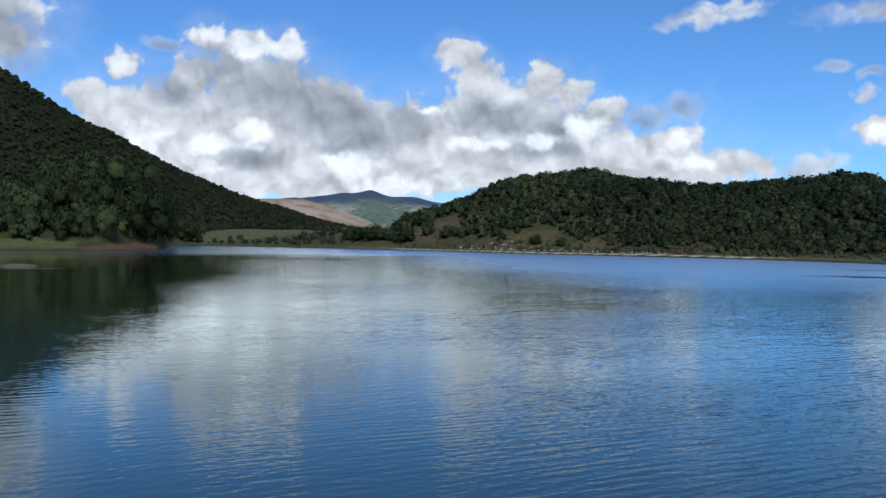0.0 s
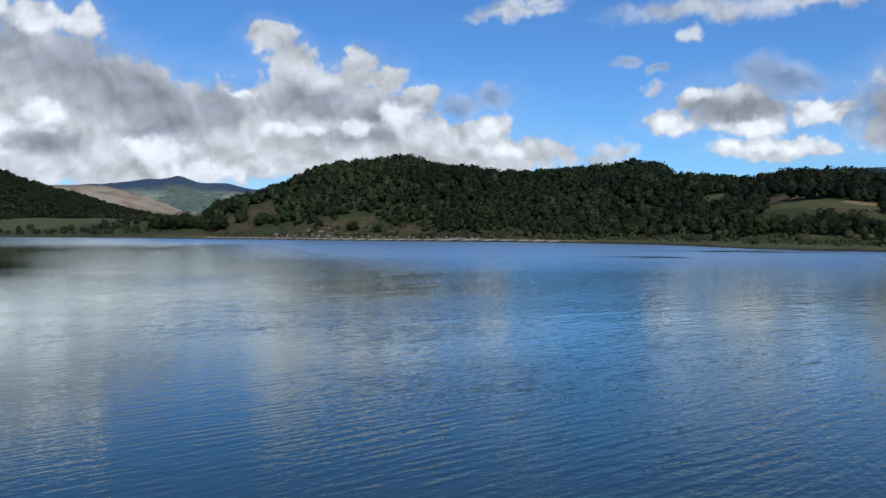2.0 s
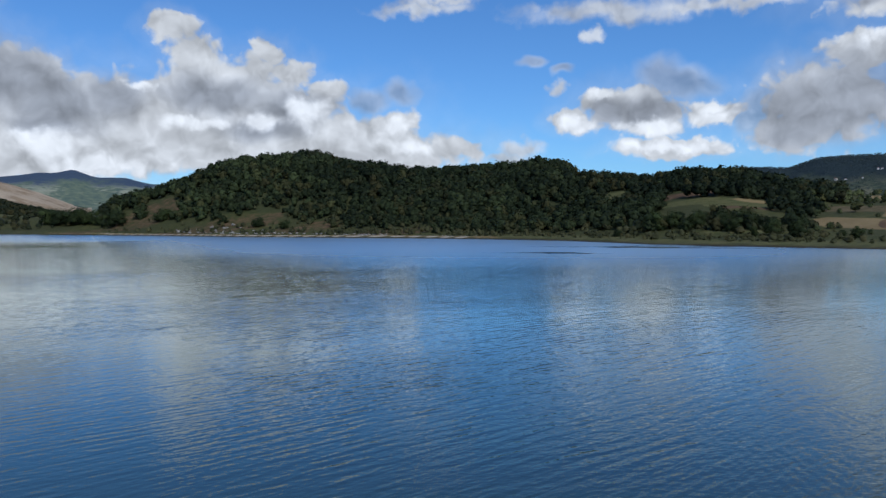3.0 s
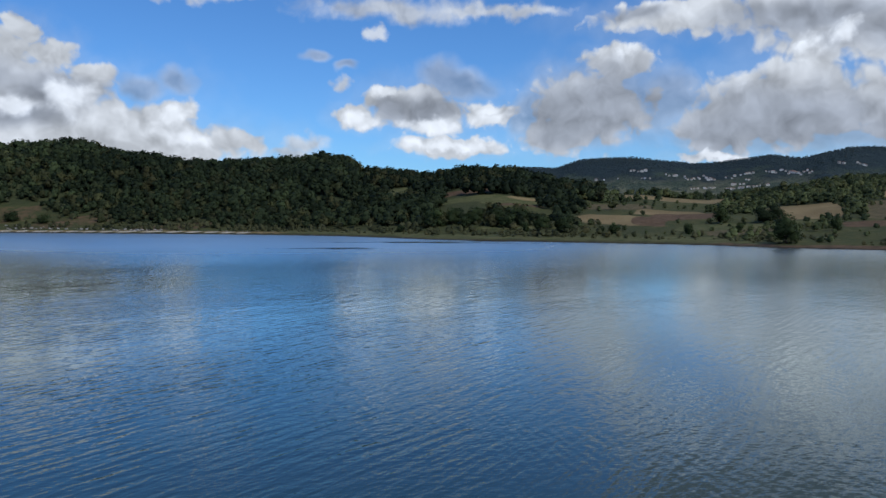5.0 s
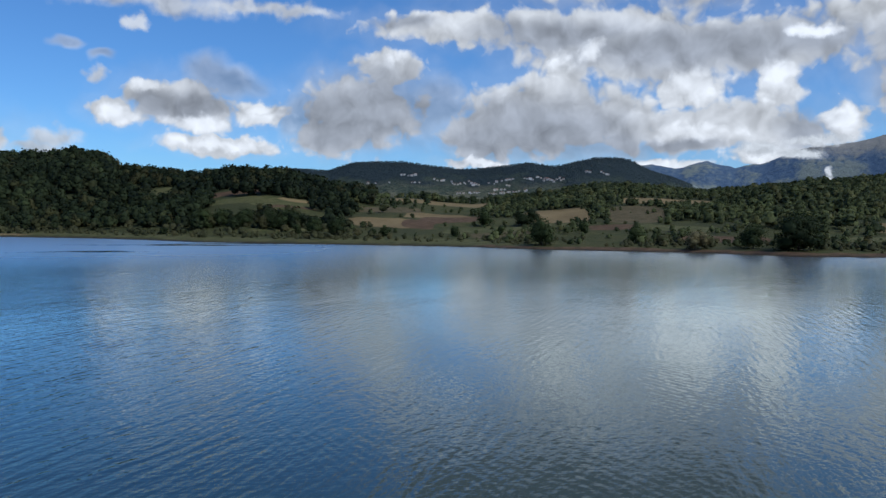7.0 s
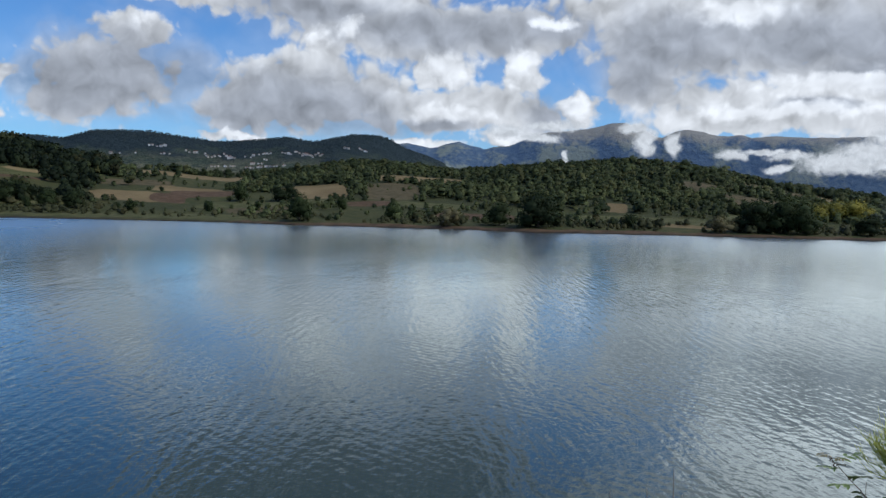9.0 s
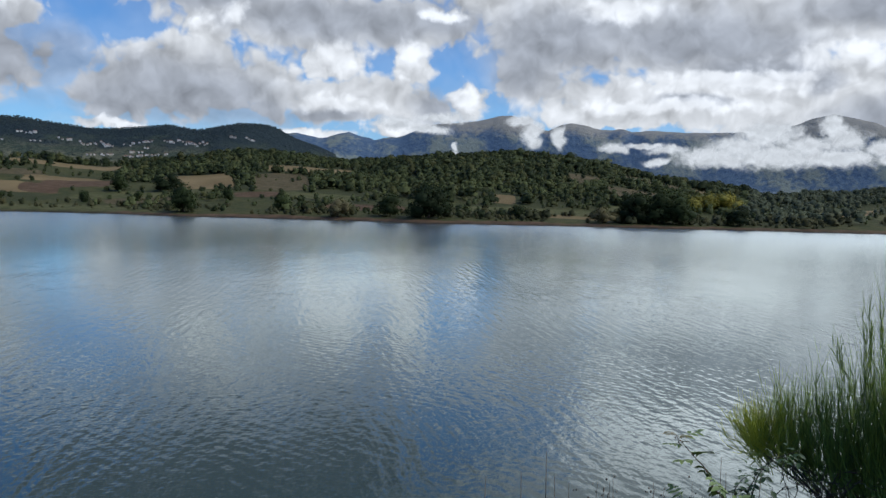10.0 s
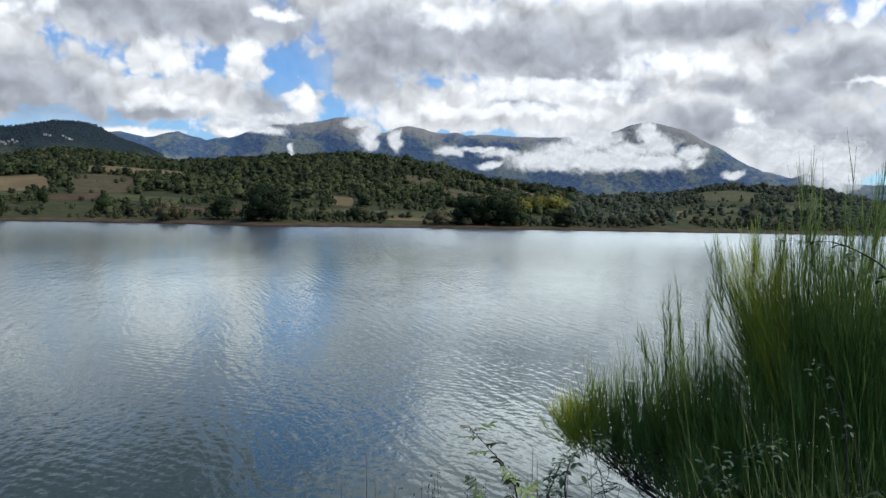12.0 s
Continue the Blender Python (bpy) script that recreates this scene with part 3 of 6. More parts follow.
# haze painted in as a bluish cast, darker towards the top
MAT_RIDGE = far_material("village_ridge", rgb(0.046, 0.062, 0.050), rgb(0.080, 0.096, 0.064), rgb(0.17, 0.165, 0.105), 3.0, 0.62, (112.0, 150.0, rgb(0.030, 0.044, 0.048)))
# slate blue puts the air's haze into the colour; pale rock above
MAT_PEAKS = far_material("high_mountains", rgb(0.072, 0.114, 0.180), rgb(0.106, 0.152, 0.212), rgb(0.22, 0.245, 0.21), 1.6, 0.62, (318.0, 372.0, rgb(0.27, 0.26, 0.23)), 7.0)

SLICKS = [(33.5, 226, 8.5, 6.0), (36.5, 240, 5.0, 4.0), (27.0, 181, 4.6, 4.5)]
CREST_WAY = radians(64)  # the azimuth along which the ripples' crests run


def water_material():
    m, g, out = material("lake_water")
    here = g.node("ShaderNodeNewGeometry").outputs["Position"]

    def along(way, sx, sy):
        """Coordinates along and across the crests, sx and sy to the metre."""
        n = g.node("ShaderNodeCombineXYZ")
        g.feed(n.inputs[0], g.vec("DOT_PRODUCT", here, (math.sin(way) * sx, math.cos(way) * sx, 0)))
        g.feed(n.inputs[1], g.vec("DOT_PRODUCT", here, (math.cos(way) * sy, -math.sin(way) * sy, 0)))
        return n.outputs[0]

    ripple = g.noise(along(CREST_WAY, 0.55, 2.6), 1.0, 2.0, 0.4, warp=0.15)
    cross = g.noise(along(CREST_WAY + 0.4, 1.1, 4.4), 1.0, 2.0, 0.4, warp=0.15)
    small = g.noise(along(CREST_WAY - 0.25, 2.4, 7.0), 1.0, 2.0, 0.5, warp=0.1)
    chop = g.noise(along(CREST_WAY + 1.2, 2.2, 3.4), 1.0, 2.0, 0.5, warp=0.2)
    swell = g.noise(along(CREST_WAY + 0.2, 0.04, 0.13), 1.0, 2.0, 0.5)
    patch = g.noise(along(CREST_WAY + 0.4, 0.012, 0.03), 1.0, 4.0, 0.55)
    gust = g.ramp(patch, 0.35, 0.68, 0.45, 1.2)
    h = g.math("ADD", ripple, g.math("MULTIPLY", cross, 0.30))
    h = g.math("ADD", h, g.math("ADD", g.math("MULTIPLY", small, 0.12), g.math("MULTIPLY", chop, 0.30)))
    # gust-drawn ripples in long low bands, fitted to camera distance and bearing
    band = g.noise(along(CREST_WAY + 0.25, 0.10, 0.42), 1.0, 3.0, 0.6, warp=0.2)
    fine_band = g.noise(along(CREST_WAY - 0.2, 0.3, 1.1), 1.0, 2.0, 0.5, warp=0.2)
    bands = g.math("ADD", g.math("MULTIPLY", band, 1.9), g.math("MULTIPLY", fine_band, 0.7))
    # trains of wavelets that run across one another
    for way, length, share, seed in ((CREST_WAY + 0.1, 0.62, 0.085, 3.0), (CREST_WAY - 0.75, 0.46, 0.05, 9.0)):
        bend = g.noise(g.vec("ADD", along(way, 0.07, 0.12), (seed, seed, 0.0)), 1.0, 3.0, 0.5)
        phase = g.math("MULTIPLY_ADD", g.vec("DOT_PRODUCT", here, (math.cos(way), -math.sin(way), 0)), 2 * math.pi / length, g.math("MULTIPLY", bend, 26.0))
        gate = g.ramp(g.noise(g.vec("ADD", along(way, 0.10, 0.14), (seed * 2, 0.0, 0.0)), 1.0, 2.0, 0.5), 0.38, 0.62)
        h = g.math("ADD", h, g.math("MULTIPLY", g.math("MULTIPLY", g.math("SINE", phase), gate), share))
    spread = g.node("ShaderNodeSeparateXYZ")
    g.feed(spread.inputs[0], here)
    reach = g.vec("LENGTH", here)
    bearing = g.math("DEGREES", g.math("ARCTAN2", spread.outputs[0], spread.outputs[1]))
    # ripple strength fitted to the camera's view by bearing and distance; western lee weaker
    bearing_ripple = g.math("ADD", g.ramp(bearing, 36.0, 52.0, 1.0, 0.60), g.ramp(bearing, 72.0, 84.0, 0.0, 0.28))
    ripple_fade = g.math("MULTIPLY", g.ramp(g.math("ADD", spread.outputs[0], g.math("MULTIPLY", reach, 0.27)), -4.0, 22.0, 0.35, 1.0), g.ramp(reach, 30.0, 180.0, 1.0, 0.45))
    h = g.math("ADD", g.math("MULTIPLY", g.math("MULTIPLY", h, gust), g.math("MULTIPLY", ripple_fade, bearing_ripple)), g.math("ADD", g.math("MULTIPLY", g.math("MULTIPLY", swell, ripple_fade), 0.5), g.math("MULTIPLY", bands, g.math("MULTIPLY", g.math("MULTIPLY", g.ramp(reach, 25.0, 90.0), 0.55), g.math("MULTIPLY", g.ramp(bearing, -16.0, 2.0), g.ramp(bearing, 34.0, 48.0, 1.0, 0.0))))))
    # unseen ripples as roughness, fitted to camera distance and bearing; western spit's lee smooth
    # smooth dark slicks off the northern shore: azimuth, distance, half width (degrees), half depth (metres)
    shifted = g.math("ADD", reach, g.math("MULTIPLY", g.math("SUBTRACT", swell, 0.5), 14.0))
    slick = None
    for a, d, w, k in SLICKS:
        q = g.math("ADD", g.math("ABSOLUTE", g.math("MULTIPLY_ADD", bearing, 1 / w, -a / w)), g.math("ABSOLUTE", g.math("MULTIPLY_ADD", shifted, 1 / k, -d / k)))
        slick = q if slick is None else g.math("MINIMUM", slick, q)
    slick = g.ramp(slick, 0.35, 1.2)
    h = g.math("MULTIPLY", h, g.math("MULTIPLY_ADD", slick, 0.9, 0.1))
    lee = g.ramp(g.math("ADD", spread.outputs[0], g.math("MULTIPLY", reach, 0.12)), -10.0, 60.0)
    reach_rough = g.math("MULTIPLY", g.math("DIVIDE", g.math("SUBTRACT", reach, 40.0), 150.0, clamp=True), g.math("MAXIMUM", g.math("MULTIPLY_ADD", lee, 0.94, 0.06), g.ramp(reach, 250.0, 340.0)))
    rough = g.math("MULTIPLY_ADD", g.math("MULTIPLY", reach_rough, slick), g.math("MULTIPLY_ADD", patch, 0.06, g.math("ADD", g.ramp(bearing, -16.0, 4.0, 0.10, 0.27), g.math("ADD", g.ramp(bearing, 36.0, 50.0, 0.0, -0.12), g.ramp(bearing, 72.0, 86.0, 0.0, 0.05)))), 0.03)
    out.inputs["Base Color"].default_value = rgb(0.023, 0.046, 0.048)
    out.inputs["Roughness"].default_value = 0.6
    out.inputs["Specular IOR Level"].default_value = 0.0
    gloss = g.node("ShaderNodeBsdfGlossy", distribution="MULTI_GGX")
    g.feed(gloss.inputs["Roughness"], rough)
    g.feed(gloss.inputs["Normal"], g.bump(h, 0.050, 1.0))
    gloss.inputs["Color"].default_value = rgb(0.93, 1.0, 0.975)
    sheen = g.node("ShaderNodeFresnel")
    sheen.inputs["IOR"].default_value = 1.333
    both = g.node("ShaderNodeMixShader")
    g.feed(both.inputs[0], g.math("MULTIPLY", g.math("POWER", sheen.outputs[0], 1.15), 1.72, clamp=True))
    g.feed(both.inputs[1], out.outputs[0])
    g.feed(both.inputs[2], gloss.outputs[0])
    g.feed(m.node_tree.nodes["Material Output"].inputs["Surface"], both.outputs[0])
    return m


MAT_WATER = water_material()


def grid_mesh(name, X, Y, Z, closed, materials, index=None):
    """One mesh over a grid of rows by columns; closed joins the last column to the first."""
    rows, cols = X.shape
    me = bpy.data.meshes.new(name)
    co = np.stack([X, Y, Z], -1).reshape(-1, 3)
    i, j = np.meshgrid(np.arange(rows - 1), np.arange(cols if closed else cols - 1), indexing="ij")
    k = (j + 1) % cols
    quads = np.stack([i * cols + j, i * cols + k, (i + 1) * cols + k, (i + 1) * cols + j], -1).reshape(-1, 4)
    me.vertices.add(len(co))
    me.vertices.foreach_set("co", co.ravel().astype(np.float32))
    me.loops.add(quads.size)
    me.loops.foreach_set("vertex_index", quads.ravel().astype(np.int32))
    me.polygons.add(len(quads))
    me.polygons.foreach_set("loop_start", np.arange(0, quads.size, 4, dtype=np.int32))
    me.polygons.foreach_set("loop_total", np.full(len(quads), 4, np.int32))
    for m in materials:
        me.materials.append(m)
    if index is not None:
        me.polygons.foreach_set("material_index", index.ravel().astype(np.int32))
    me.polygons.foreach_set("use_smooth", np.ones(len(quads), bool))
    me.update(calc_edges=True)
    return me


# ---------------------------------------------------------------- ground: one sheet round the whole horizon
az_cols = np.concatenate([np.arange(-44, 124, 0.3), np.arange(124, 316, 3.0)])
r_rows = np.concatenate([[0.0, 1.2, 2.4, 3.0, 3.6, 4.4, 5.4, 6.6, 8, 9.5, 12, 16, 24, 40, 70, 110, 150, 180], np.arange(190, 640, 3.6),
                         np.arange(640, 1300, 15), np.arange(1300, 4890, 55)])
AZ, RR = np.meshgrid(az_cols, r_rows)
GX, GY = place(AZ, RR)
GZ = terrain(AZ, RR)
col_mid = az_cols[None, :] + 0 * r_rows[:-1, None]
col_mid = np.where(col_mid > 180, col_mid - 360, col_mid)
r_mid = 0.5 * (r_rows[:-1] + r_rows[1:])[:, None] + 0 * az_cols[None, :]
clip_az = np.clip(col_mid, -70, 140)
rise_at, ridge_at, peaks_at = curve(RISE_AT, clip_az), curve(RIDGE_AT, clip_az), curve(PEAKS_AT, clip_az)
crest_r = shore_at(clip_az) + curve(CREST_AWAY, clip_az)
slot = np.zeros(col_mid.shape, int)
slot[r_mid > crest_r + 40] = 1
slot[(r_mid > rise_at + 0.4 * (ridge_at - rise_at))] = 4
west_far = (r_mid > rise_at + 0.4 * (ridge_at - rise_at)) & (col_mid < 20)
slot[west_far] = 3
slot[west_far & (col_mid < -4.4)] = 2
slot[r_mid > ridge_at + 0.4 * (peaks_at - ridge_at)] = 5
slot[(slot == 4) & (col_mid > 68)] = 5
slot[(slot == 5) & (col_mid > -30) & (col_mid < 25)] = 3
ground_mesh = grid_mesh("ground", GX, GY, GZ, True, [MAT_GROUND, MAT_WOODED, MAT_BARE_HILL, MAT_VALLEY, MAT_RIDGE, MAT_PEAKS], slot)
near = RR < 1000
A180 = np.where(AZ > 180, AZ - 360, AZ)
cover = np.stack([np.maximum.reduce([patches(A180, RR, MEADOWS), strip(A180, RR, 21, 58, 3, 19, 81), 0.62 * strip(A180, RR, -40, -23, 5, 30, 83), 0.5 * strip(A180, RR, -18, -6, 6, 14, 84)]) * near,
                  np.maximum.reduce([patches(A180, RR, STUBBLE), strip(A180, RR, -8, 25, 3.8, 9, 85)]) * near,
                  np.maximum.reduce([patches(A180, RR, SOIL), 0.5 * patches(A180, RR, BARE), strip(A180, RR, 52, 116, -2, 4.5, 86), strip(A180, RR, -25, -18.5, -2, 17, 87)]) * near,
                  wooded(A180, RR) * near], -1)
layer = ground_mesh.attributes.new("cover", "FLOAT_COLOR", "POINT")
layer.data.foreach_set("color", cover.reshape(-1).astype(np.float32))
margin = np.stack([np.maximum(strip(A180, RR, -5, 23, 3.2, 6.6, 85), 0.55 * strip(A180, RR, -18, -5, 4, 7, 88)) * near, patches(A180, RR, TAWNY) * near, 0 * RR, 0 * RR], -1)
ground_mesh.attributes.new("margin", "FLOAT_COLOR", "POINT").data.foreach_set("color", margin.reshape(-1).astype(np.float32))
ground = tagged(new("ground", ground_mesh), "grassy lakeshore, fields and wooded hills rising to mountains", "ground", kind="structure")

# ---------------------------------------------------------------- lake
WX, WY = np.meshgrid(np.array([-620.0, 620.0]), np.array([-620.0, 640.0]))
water = tagged(new("water", grid_mesh("water", WX, WY, np.zeros_like(WX), False, [MAT_WATER])), "rippled blue lake reflecting cloudy sky", "lake", kind="structure")

# ---------------------------------------------------------------- trees
def leaf_material(name, dark, light, yellow=0.0):
    m, g, out = material(name)
    geo = g.node("ShaderNodeNewGeometry")
    tint = g.attr("tint").outputs["Fac"]
    inst = g.node("ShaderNodeObjectInfo").outputs["Random"]
    leafy = g.noise(geo.outputs["Position"], 1.7, 3, 0.6)
    own = g.node("ShaderNodeTexWhiteNoise", noise_dimensions="1D")
    g.feed(own.inputs["W"], g.math("MULTIPLY_ADD", tint, 37.7, g.math("MULTIPLY", inst, 11.3)))
    own = own.outputs["Value"]
    k = g.math("ADD", g.math("MULTIPLY", geo.outputs["Random Per Island"], 0.24), g.math("MULTIPLY", leafy, 0.22))
    stand = g.noise(geo.outputs["Position"], 0.011, 3, 0.55)
    k = g.math("ADD", k, g.math("MULTIPLY_ADD", own, 0.44, g.math("MULTIPLY", g.math("SUBTRACT", stand, 0.5), 1.1)))
    col = g.mix(g.ramp(k, 0.15, 0.9), dark, light)
    autumn = g.mix(0.6, light, rgb(0.13, 0.10, 0.035))
    col = g.mix(g.math("MULTIPLY", g.ramp(tint, 0.72, 1.0), 0.45 + yellow), col, autumn)
    g.feed(out.inputs["Base Color"], col)
    out.inputs["Roughness"].default_value = 0.7
    out.inputs["Specular IOR Level"].default_value = 0.12
    # light shines through the leaves
    through_leaf = g.node("ShaderNodeBsdfTranslucent")
    g.feed(through_leaf.inputs["Color"], g.mix(0.5, col, light))
    both = g.node("ShaderNodeMixShader")
    both.inputs[0].default_value = 0.22
    g.feed(both.inputs[1], out.outputs[0])
    g.feed(both.inputs[2], through_leaf.outputs[0])
    g.feed(m.node_tree.nodes["Material Output"].inputs["Surface"], both.outputs[0])
    return m


def bark_material(name, a, b):
    m, g, out = material(name)
    here = g.node("ShaderNodeTexCoord").outputs["Object"]
    n = g.noise(here, 6.0, 5, 0.6)
    g.feed(out.inputs["Base Color"], g.mix(g.ramp(n, 0.3, 0.7), a, b))
    out.inputs["Roughness"].default_value = 0.9
    g.feed(out.inputs["Normal"], g.bump(n, 0.05))
    return m


MAT_LEAF = leaf_material("oak_leaves", rgb(0.020, 0.031, 0.012), rgb(0.062, 0.085, 0.028))
MAT_LEAF_FAR = leaf_material("far_leaves", rgb(0.014, 0.022, 0.010), rgb(0.066, 0.088, 0.034))
MAT_LEAF_EAST = leaf_material("scrub_leaves", rgb(0.024, 0.036, 0.015), rgb(0.125, 0.145, 0.055))
MAT_LEAF_MOUNTAIN = leaf_material("mountain_leaves", rgb(0.020, 0.028, 0.013), rgb(0.038, 0.043, 0.019))
# leaf green darkened to paint a cloud's shadow on the hill
MAT_LEAF_CLOUD_SHADED = leaf_material("cloud_shaded_leaves", rgb(0.010, 0.017, 0.008), rgb(0.040, 0.055, 0.022))
# haze put into the leaf colour of the farther hedges, paler and bluer
MAT_LEAF_HAZED = leaf_material("hazed_hedge_leaves", rgb(0.052, 0.068, 0.044), rgb(0.125, 0.142, 0.080))
MAT_LEAF_BRUSH = leaf_material("brush_leaves", rgb(0.040, 0.046, 0.020), rgb(0.088, 0.088, 0.040))
# bluish leaf tones carry the haze painted onto the ridge
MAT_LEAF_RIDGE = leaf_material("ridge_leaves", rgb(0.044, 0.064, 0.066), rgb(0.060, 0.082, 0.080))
MAT_WILLOW = leaf_material("willow_leaves", rgb(0.038, 0.056, 0.022), rgb(0.080, 0.105, 0.042))
MAT_YELLOW = leaf_material("yellowing_leaves", rgb(0.16, 0.15, 0.030), rgb(0.34, 0.30, 0.055))
MAT_PALE = leaf_material("dry_leaves", rgb(0.11, 0.10, 0.045), rgb(0.22, 0.19, 0.095))
MAT_BARK = bark_material("bark", rgb(0.05, 0.038, 0.028), rgb(0.12, 0.095, 0.07))


def raw_mesh(name, verts, tris, mats, tint=None, index=None, normals=None):
    me = bpy.data.meshes.new(name)
    me.vertices.add(len(verts))
    me.vertices.foreach_set("co", np.asarray(verts, np.float32).ravel())
    me.loops.add(tris.size)
    me.loops.foreach_set("vertex_index", tris.ravel().astype(np.int32))
    me.polygons.add(len(tris))
    me.polygons.foreach_set("loop_start", np.arange(0, tris.size, 3, dtype=np.int32))
    me.polygons.foreach_set("loop_total", np.full(len(tris), 3, np.int32))
    for m in mats:
        me.materials.append(m)
    if index is not None:
        me.polygons.foreach_set("material_index", index.astype(np.int32))
    if tint is not None:
        me.attributes.new("tint", "FLOAT", "POINT").data.foreach_set("value", np.asarray(tint, np.float32))
    me.update(calc_edges=True)
    if normals is not None:
        me.polygons.foreach_set("use_smooth", np.ones(len(tris), bool))
        me.normals_split_custom_set_from_vertices(np.asarray(normals, np.float32))
    return me


def ball(level):
    bm = bmesh.new()
    bmesh.ops.create_icosphere(bm, subdivisions=level, radius=1.0)
    v = np.array([q.co[:] for q in bm.verts])
    f = np.array([[q.index for q in p.verts] for p in bm.faces])
    bm.free()
    return v, f


def crown(seed, clumps, size, core, wide=0.5, foot=0.12, lobes=7, heart=0.9, lift=0.25, reach=1.38):
    """A crown one unit high: lobes of foliage, each a ragged heart with leafy clumps standing out all round it."""
    g = np.random.default_rng(seed)
    V, F, N, count = [], [], [], 0
    spots = []
    for k in range(lobes):
        a, q = g.uniform(0, 2 * np.pi), np.sqrt(g.uniform(0, 1))
        z = g.uniform(foot + 0.18, 0.80)
        room = wide * np.sqrt(max(0.05, 1 - ((z - 0.5) / 0.56) ** 2)) * 0.62
        spots.append((q * room * np.cos(a), q * room * np.sin(a), z, g.uniform(0.17, 0.27)))
    spots.append((0.02, 0.0, 0.74, 0.25))
    spots.append((0.0, 0.02, 0.46, 0.32))
    for x, y, z, s in spots:
        v, f = ball(core)
        v = v * (s * heart * np.array([1.05, 1.05, 0.9])) * (0.82 + 0.3 * g.random((len(v), 1))) + (x, y, z)
        V.append(v)
        N.append(v - (x, y, z))
        F.append(f + count)
        count += len(v)
    per = clumps // len(spots)
    for x, y, z, s in spots:
        n = g.normal(size=(per, 3))
        n[:, 2] = n[:, 2] * 0.9 + 0.25
        n /= np.linalg.norm(n, axis=1)[:, None]
        c = np.array([x, y, z]) + n * (s * g.uniform(0.86, reach, (per, 1)))
        lean = n + g.normal(size=(per, 3)) * 0.55
        lean /= np.linalg.norm(lean, axis=1)[:, None]
        u = np.cross(lean, g.normal(size=(per, 3)))
        u /= np.linalg.norm(u, axis=1)[:, None]
        w = np.cross(lean, u)
        k = size * g.uniform(0.6, 1.35, (per, 1))
        quad = np.stack([c - u * k, c - w * k * 0.7 + lean * k * 0.25, c + u * k, c + w * k * 0.7 + lean * k * 0.25], 1).reshape(-1, 3)
        t = np.arange(per)[:, None] * 4
        V.append(quad)
        N.append(np.repeat(n * 0.8 + lean * 0.35, 4, 0))
        F.append(np.concatenate([t + [0, 1, 2], t + [0, 2, 3]], 0) + count)
        count += len(quad)
    V, N = np.concatenate(V), np.concatenate(N)
    N /= np.linalg.norm(N, axis=1)[:, None] + 1e-9
    # normals bent outward and upward, so the whole crown shades as one rounded mass
    N = N + 0.55 * (V - (0, 0, 0.42)) / np.linalg.norm(V - (0, 0, 0.42), axis=1)[:, None] + (0, 0, lift)
    N /= np.linalg.norm(N, axis=1)[:, None]
    return V, np.concatenate(F), N


def tube(points, radii, sides=6):
    """A tapering limb along points."""
    P, rad = np.asarray(points, float), np.asarray(radii, float)
    d = np.gradient(P, axis=0)
    d /= np.linalg.norm(d, axis=1)[:, None]
    side = np.cross(d, (0.31, 0.95, 0.05))
    side /= np.linalg.norm(side, axis=1)[:, None]
    other = np.cross(d, side)
    a = np.arange(sides) * 2 * np.pi / sides
    V = (P[:, None] + rad[:, None, None] * (np.cos(a)[None, :, None] * side[:, None] + np.sin(a)[None, :, None] * other[:, None])).reshape(-1, 3)
    F = []
    for i in range(len(P) - 1):
        for k in range(sides):
            p, q = i * sides + k, i * sides + (k + 1) % sides
            F += [[p, q, q + sides], [p, q + sides, p + sides]]
    top = (len(P) - 1) * sides
    F += [[top, top + k, top + k + 1] for k in range(1, sides - 1)]
    return V, np.array(F)


def joined(pieces):
    V, F, n = [], [], 0
    for v, f in pieces:
        V.append(v)
        F.append(np.asarray(f) + n)
        n += len(v)
    return np.concatenate(V), np.concatenate(F)


def trunk(seed, thick=0.03):
    """Trunk and limbs of a tree one unit high."""
    g = np.random.default_rng(seed)
    z = np.linspace(-0.04, 0.66, 7)
    line = np.stack([np.cumsum(g.normal(0, 0.008, 7)), np.cumsum(g.normal(0, 0.008, 7)), z], 1)
    parts = [tube(line, thick * (1.25 - 0.95 * np.linspace(0, 1, 7)), 7)]
    for k in range(7):
        i = int(g.integers(2, 6))
        a = g.uniform(0, 2 * np.pi)
        out = np.array([np.cos(a), np.sin(a), g.uniform(0.5, 1.1)]) * g.uniform(0.2, 0.3)
        s = np.linspace(0, 1, 4)[:, None]
        parts.append(tube(line[i] + out * s + (0, 0, 0.05) * s ** 2, thick * 0.5 * (1.1 - s[:, 0]), 5))
    return joined(parts)


class Kind:
    """The shared meshes of one sort of tree, one unit high."""

    def __init__(self, name, seed, leaf, clumps, size, wide, foot, lobes, thick=0.03):
        v, f, n = crown(seed, int(clumps * 1.5), size * 0.74, 1, wide, foot, lobes, 0.74)
        self.crown = raw_mesh(name + "_crown", v, f, [leaf], tint=np.full(len(v), 0.5), normals=n)
        v, f = trunk(seed + 5, thick)
        self.trunk = raw_mesh(name + "_trunk", v, f, [MAT_BARK])
        self.name = name


def plant(kind, az, r, tall, label, category="tree", wide=1.0, group="", sink=0.1):
    x, y = place(az, r)
    z = float(terrain(az, r)) - sink
    turn = (az * 47 + r * 13) % 360
    root = new(category if category != "tree" else kind.name, None)
    root.empty_display_size = 0.5
    root.matrix_world = pose(x, y, z, 0, 0, turn) @ Matrix.Diagonal((tall * wide, tall * wide, tall, 1))
    for name, me in (("trunk", kind.trunk), ("crown", kind.crown)):
        ob = new(name, me)
        ob.parent = root
    tagged(root, label, category, group)
    return root


